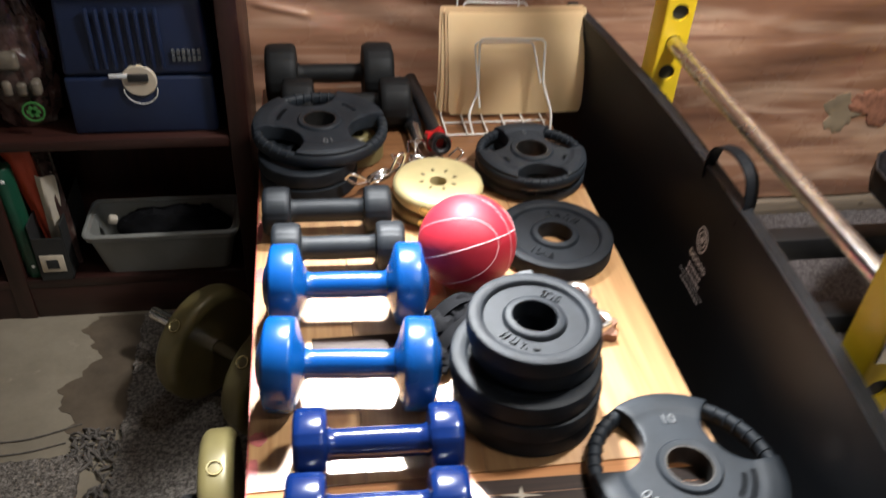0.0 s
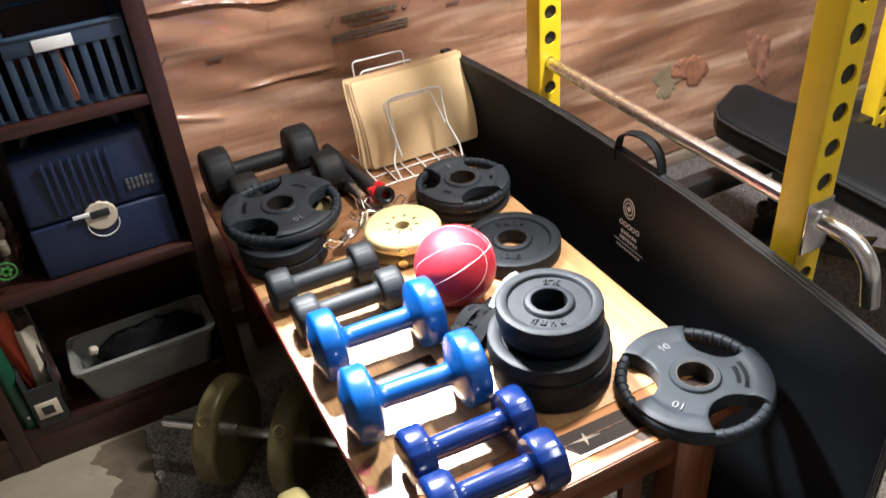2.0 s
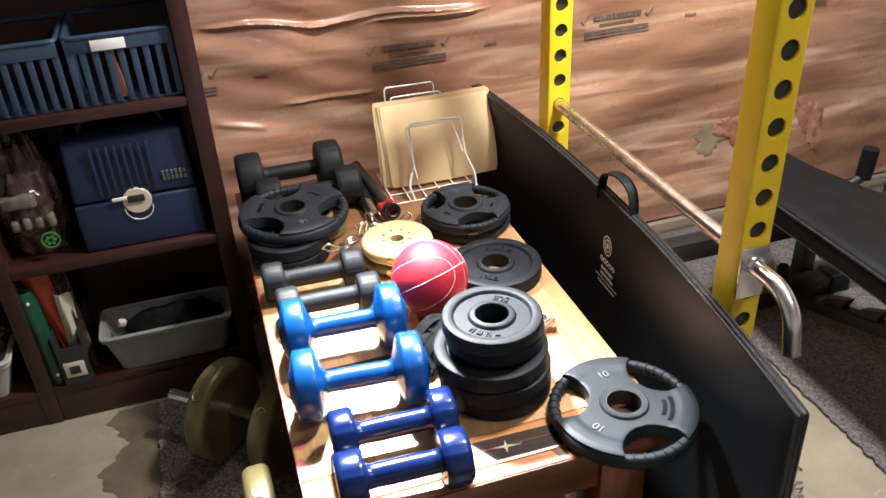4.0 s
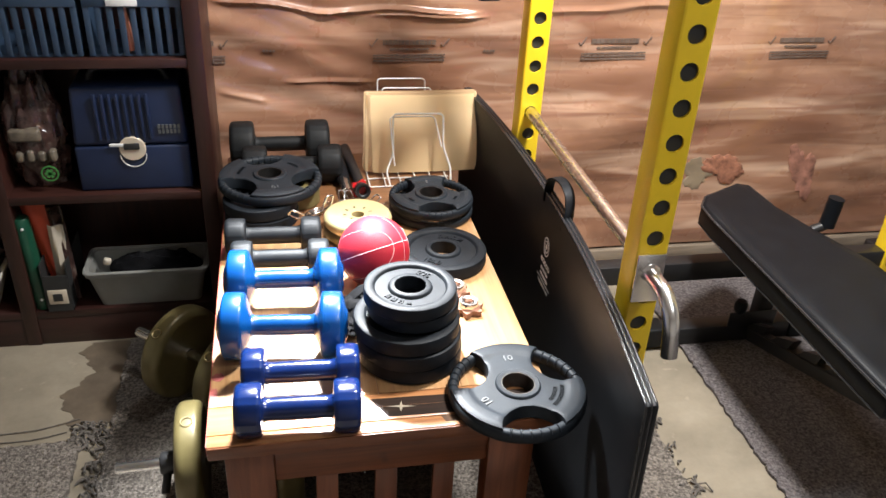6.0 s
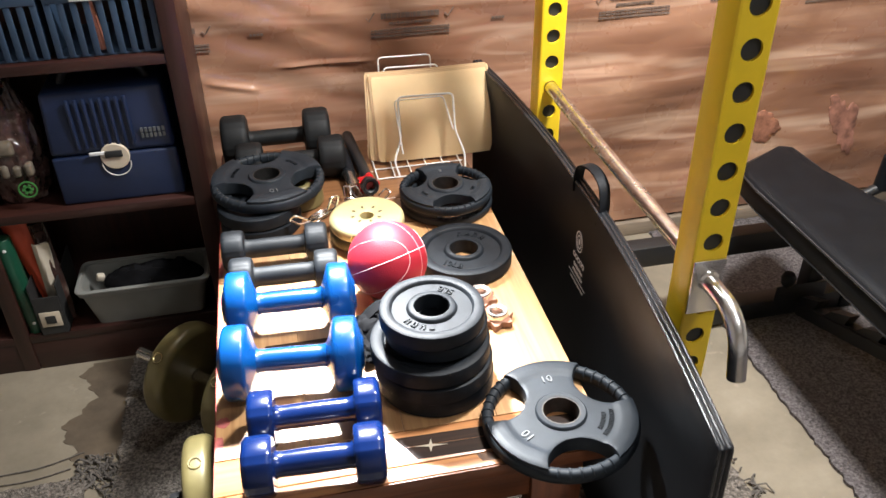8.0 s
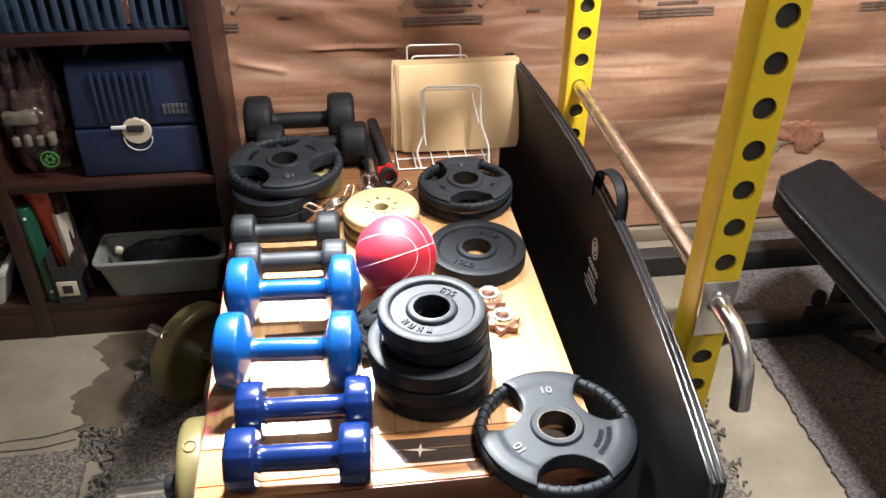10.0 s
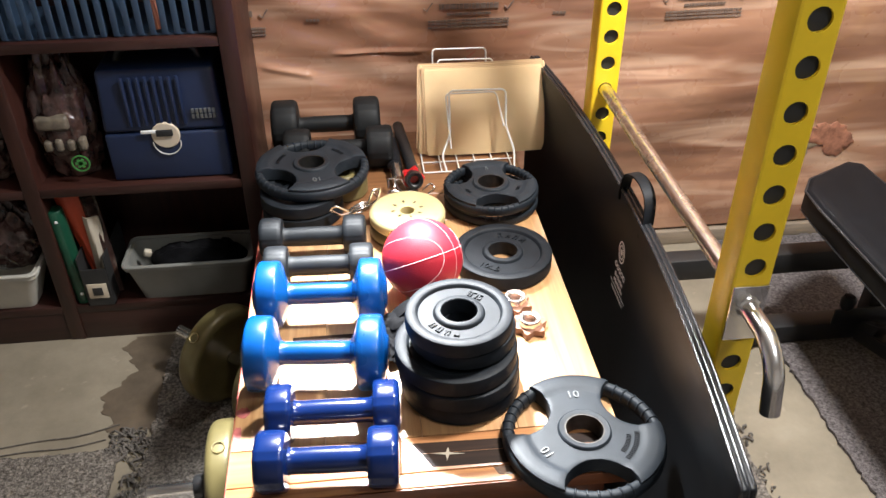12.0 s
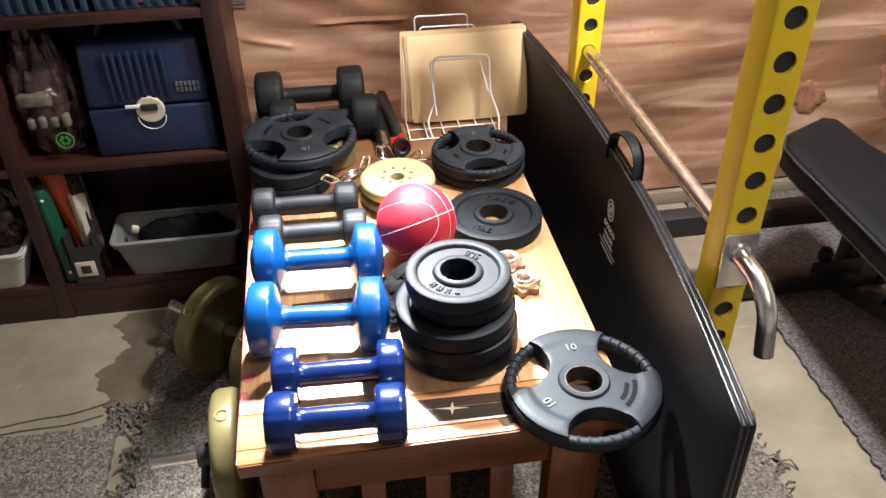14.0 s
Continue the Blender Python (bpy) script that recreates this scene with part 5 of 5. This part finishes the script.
def basket(m, w, d, h, label):
    """An open slotted plastic basket."""
    t = thing("plastic_basket", m, label, "basket", "blue baskets")
    part("bottom", boxed((-w / 2 + 0.004, -d / 2 + 0.004, 0.0), (w / 2 - 0.004, d / 2 - 0.004, 0.005)), BASKET_BLUE, t)
    part("rim", rod(bmesh.new(), rounded([(0, -d / 2, h), (w / 2, -d / 2, h), (w / 2, d / 2, h), (-w / 2, d / 2, h), (-w / 2, -d / 2, h), (0, -d / 2, h)], 0.015), 0.005, 8), BASKET_BLUE, t)
    n = int(w / 0.022)
    for k in range(n + 1):
        x = -w / 2 + 0.006 + (w - 0.012) * k / n
        part("slat", boxed((x - 0.006, -d / 2, 0.002), (x + 0.006, -d / 2 + 0.004, h), 0.001), BASKET_BLUE, t)
    part("band", boxed((-w / 2, -d / 2 - 0.002, h * 0.78), (w / 2, -d / 2 + 0.003, h), 0.001), BASKET_BLUE, t)
    for s in (-1, 1):
        part("side", boxed((s * (w / 2 - 0.002), -d / 2 + 0.004, 0.002), (s * w / 2 - s * 0.006, d / 2, h), 0.001), BASKET_BLUE, t)
    return t


S2 = 0.7245
bk = basket(pose(-0.158, 0.985, S2), 0.195, 0.20, 0.135, "slate blue slotted plastic basket with a white label")
part("label_card", boxed((-0.05, -0.105, 0.108), (0.012, -0.1025, 0.128), 0.0005), WHITE_PRINT, bk, "white label card")
part("paper_roll", rod(bmesh.new(), [(-0.012, -0.085, 0.01), (-0.022, -0.085, 0.10)], 0.008, 8), plain("salmon_card", (0.55, 0.22, 0.14), 0.6), bk)
basket(pose(-0.365, 0.985, S2), 0.195, 0.20, 0.135, "slate blue slotted plastic basket")
basket(pose(-0.74, 0.985, S2), 0.28, 0.20, 0.135, "slate blue slotted plastic basket")

# bottom shelf
S0 = 0.0985


def tub(name, m, w, d, h, taper, material, label, category="bin"):
    t = thing(name, m, label, category)
    bm = bmesh.new()
    prof = [(0.0, -taper, 0), (h - 0.012, 0.0, 0), (h - 0.012, 0.005, 0), (h, 0.005, 0), (h, -0.004, 0), (0.004, -taper - 0.003, 0)]
    loops = []
    for zz, g, _ in prof:
        pts = rounded([(0, -d / 2 - g, zz), (w / 2 + g, -d / 2 - g, zz), (w / 2 + g, d / 2 + g, zz), (-w / 2 - g, d / 2 + g, zz), (-w / 2 - g, -d / 2 - g, zz), (0, -d / 2 - g, zz)], 0.018)[:-1]
        loops.append([bm.verts.new(p) for p in pts])
    for a, b2 in zip(loops, loops[1:]):
        for k in range(len(a)):
            j = (k + 1) % len(a)
            bm.faces.new((a[k], a[j], b2[j], b2[k]))
    bm.faces.new(loops[0])
    bm.faces.new(loops[-1])
    part("tub", bm, material, t)
    lip = rounded([(0, -d / 2 - 0.006, h), (w / 2 + 0.006, -d / 2 - 0.006, h), (w / 2 + 0.006, d / 2 + 0.006, h), (-w / 2 - 0.006, d / 2 + 0.006, h), (-w / 2 - 0.006, -d / 2 - 0.006, h), (0, -d / 2 - 0.006, h)], 0.018)
    part("rim", rod(bmesh.new(), lip, 0.0035, 8), material, t)
    return t


gb = tub("grey_bin", pose(-0.2075, 0.921, S0), 0.275, 0.115, 0.104, 0.018, GREY_BIN, "light grey plastic bin of black cloth on the shelf")
bm = bmesh.new()
bmesh.ops.create_icosphere(bm, subdivisions=4, radius=1.0)
for v in bm.verts:
    q = 1 + 0.55 * noise.noise(v.co * 3.0) + 0.45 * abs(noise.noise(v.co * 7.0)) + 0.3 * noise.noise(Vector((v.co.x * 14, v.co.y * 5, 2.0)))
    v.co = Vector((v.co.x * 0.112, v.co.y * 0.046, 0.082 + v.co.z * 0.032 * q))
tagged(link("dark_cloth", bm, BLACK_CLOTH), "bundle of black cloth in a grey bin", "cloth").matrix_world = pose(-0.19, 0.923, S0)
tagged(link("paper_scrap", boxed((-0.009, -0.008, 0), (0.009, 0.007, 0.018), 0.005, 3), PAPER), "crumpled white paper scrap in the bin", "paper").matrix_world = pose(-0.308, 0.92, S0 + 0.095, 10, 20, 15)
tb = thing("green_tube", pose(-0.462, 0.895, S0, 0, -2.0, 0), "dark green plastic tube standing on the shelf", "tube")
part("body", lathe(bmesh.new(), [(0.0, 0), (0.017, 0), (0.019, 0.003), (0.019, 0.245), (0.017, 0.248), (0.0, 0.248)], 24, Matrix(), False), GREEN_BINDER, tb)
for zz in (0.03, 0.225):
    part("rivet", lathe(bmesh.new(), [(0.0, 0), (0.004, 0), (0.003, 0.002), (0.0, 0.002)], 10, Matrix.Translation((0.004, -0.0185, zz)) @ Matrix.Rotation(radians(90), 4, "X"), False), WHITE_PRINT, tb)
def sheet_of_card(name, at, w, h, foot, th, material, label, lean):
    """A standing card that narrows to its foot and curls a little."""
    bm = bmesh.new()
    rows = []
    for i in range(9):
        f = i / 8
        half = w / 2 * (foot + (1 - foot) * min(1.0, f * 1.15))
        rows.append([bm.verts.new((half * (2 * c / 6 - 1) + 0.010 * (1 - f), -0.012 * f + 0.006 * math.sin(3 * f + c), h * f)) for c in range(7)])
    for a, b in zip(rows, rows[1:]):
        for c in range(6):
            bm.faces.new((a[c], a[c + 1], b[c + 1], b[c]))
    ext = bmesh.ops.extrude_face_region(bm, geom=list(bm.faces))["geom"]
    for v in ext:
        if isinstance(v, bmesh.types.BMVert):
            v.co.y += th
    tagged(link(name, bm, material), label, "folder").matrix_world = pose(*at, 0, lean, 0)


sheet_of_card("orange_folder", (-0.432, 0.925, S0 + 0.005), 0.052, 0.275, 0.35, 0.003, ORANGE, "orange card folder standing in a file holder", -3)
sheet_of_card("paper_sheaf", (-0.424, 0.912, S0 + 0.005), 0.034, 0.215, 0.8, 0.004, PAPER, "sheaf of aged papers in a file holder", 6)
sheet_of_card("plastic_sleeve", (-0.404, 0.918, S0 + 0.005), 0.034, 0.262, 0.9, 0.003, WRAP, "clear plastic sleeve standing in a file holder", 1)
mh = thing("file_holder", pose(-0.418, 0.945, S0), "dark card file holder with a pale label", "file holder")
part("base", boxed((-0.030, -0.075, 0.0), (0.030, 0.09, 0.004)), SHADE_AND_CARD, mh)
for s in (-1, 1):
    part("side", boxed((s * 0.030, -0.075, 0.0), (s * 0.0275, 0.09, 0.13)), SHADE_AND_CARD, mh)
part("front", boxed((-0.0275, -0.077, 0.0), (0.0275, -0.074, 0.10)), SHADE_AND_CARD, mh)
part("label_frame", boxed((-0.022, -0.080, 0.022), (0.022, -0.0775, 0.062), 0.001), LATCH, mh, "pale square label")
# raised dark box draws the shaded hole in the label
part("label_hole", boxed((-0.011, -0.0815, 0.031), (0.011, -0.0803, 0.052), 0.0004), SHADE_AND_CARD, mh)
wb = tub("white_bin", pose(-0.64, 0.915, S0), 0.20, 0.13, 0.11, 0.03, WHITE_BIN, "white plastic bin heaped with wrapped things")
bag("wrapped_packet", pose(-0.62, 0.95, S0 + 0.085), 0.09, 0.06, 0.20, "black and white crinkled plastic bag in a bin", 5.0, WRAP)
bag("wrapped_packet", pose(-0.60, 0.95, S1), 0.075, 0.06, 0.22, "crinkled clear plastic bag on the shelf", 8.0, WRAP)

# ---- far clutter by the wall ----
cl = thing("black_power_box", pose(1.86, 0.86, 0.0), "small black box with a white cable by the wall", "box")
part("body", boxed((-0.05, -0.05, 0.0095), (0.05, 0.05, 0.15), 0.008, 3), BLACK_STEEL, cl)
part("cable", rod(bmesh.new(), curve_points([(0.05, -0.02, 0.06), (0.10, -0.05, 0.10), (0.16, -0.06, 0.05), (0.22, -0.02, 0.015), (0.35, -0.08, 0.0145)]), 0.004, 8), WHITE_BIN, cl, "white cable")
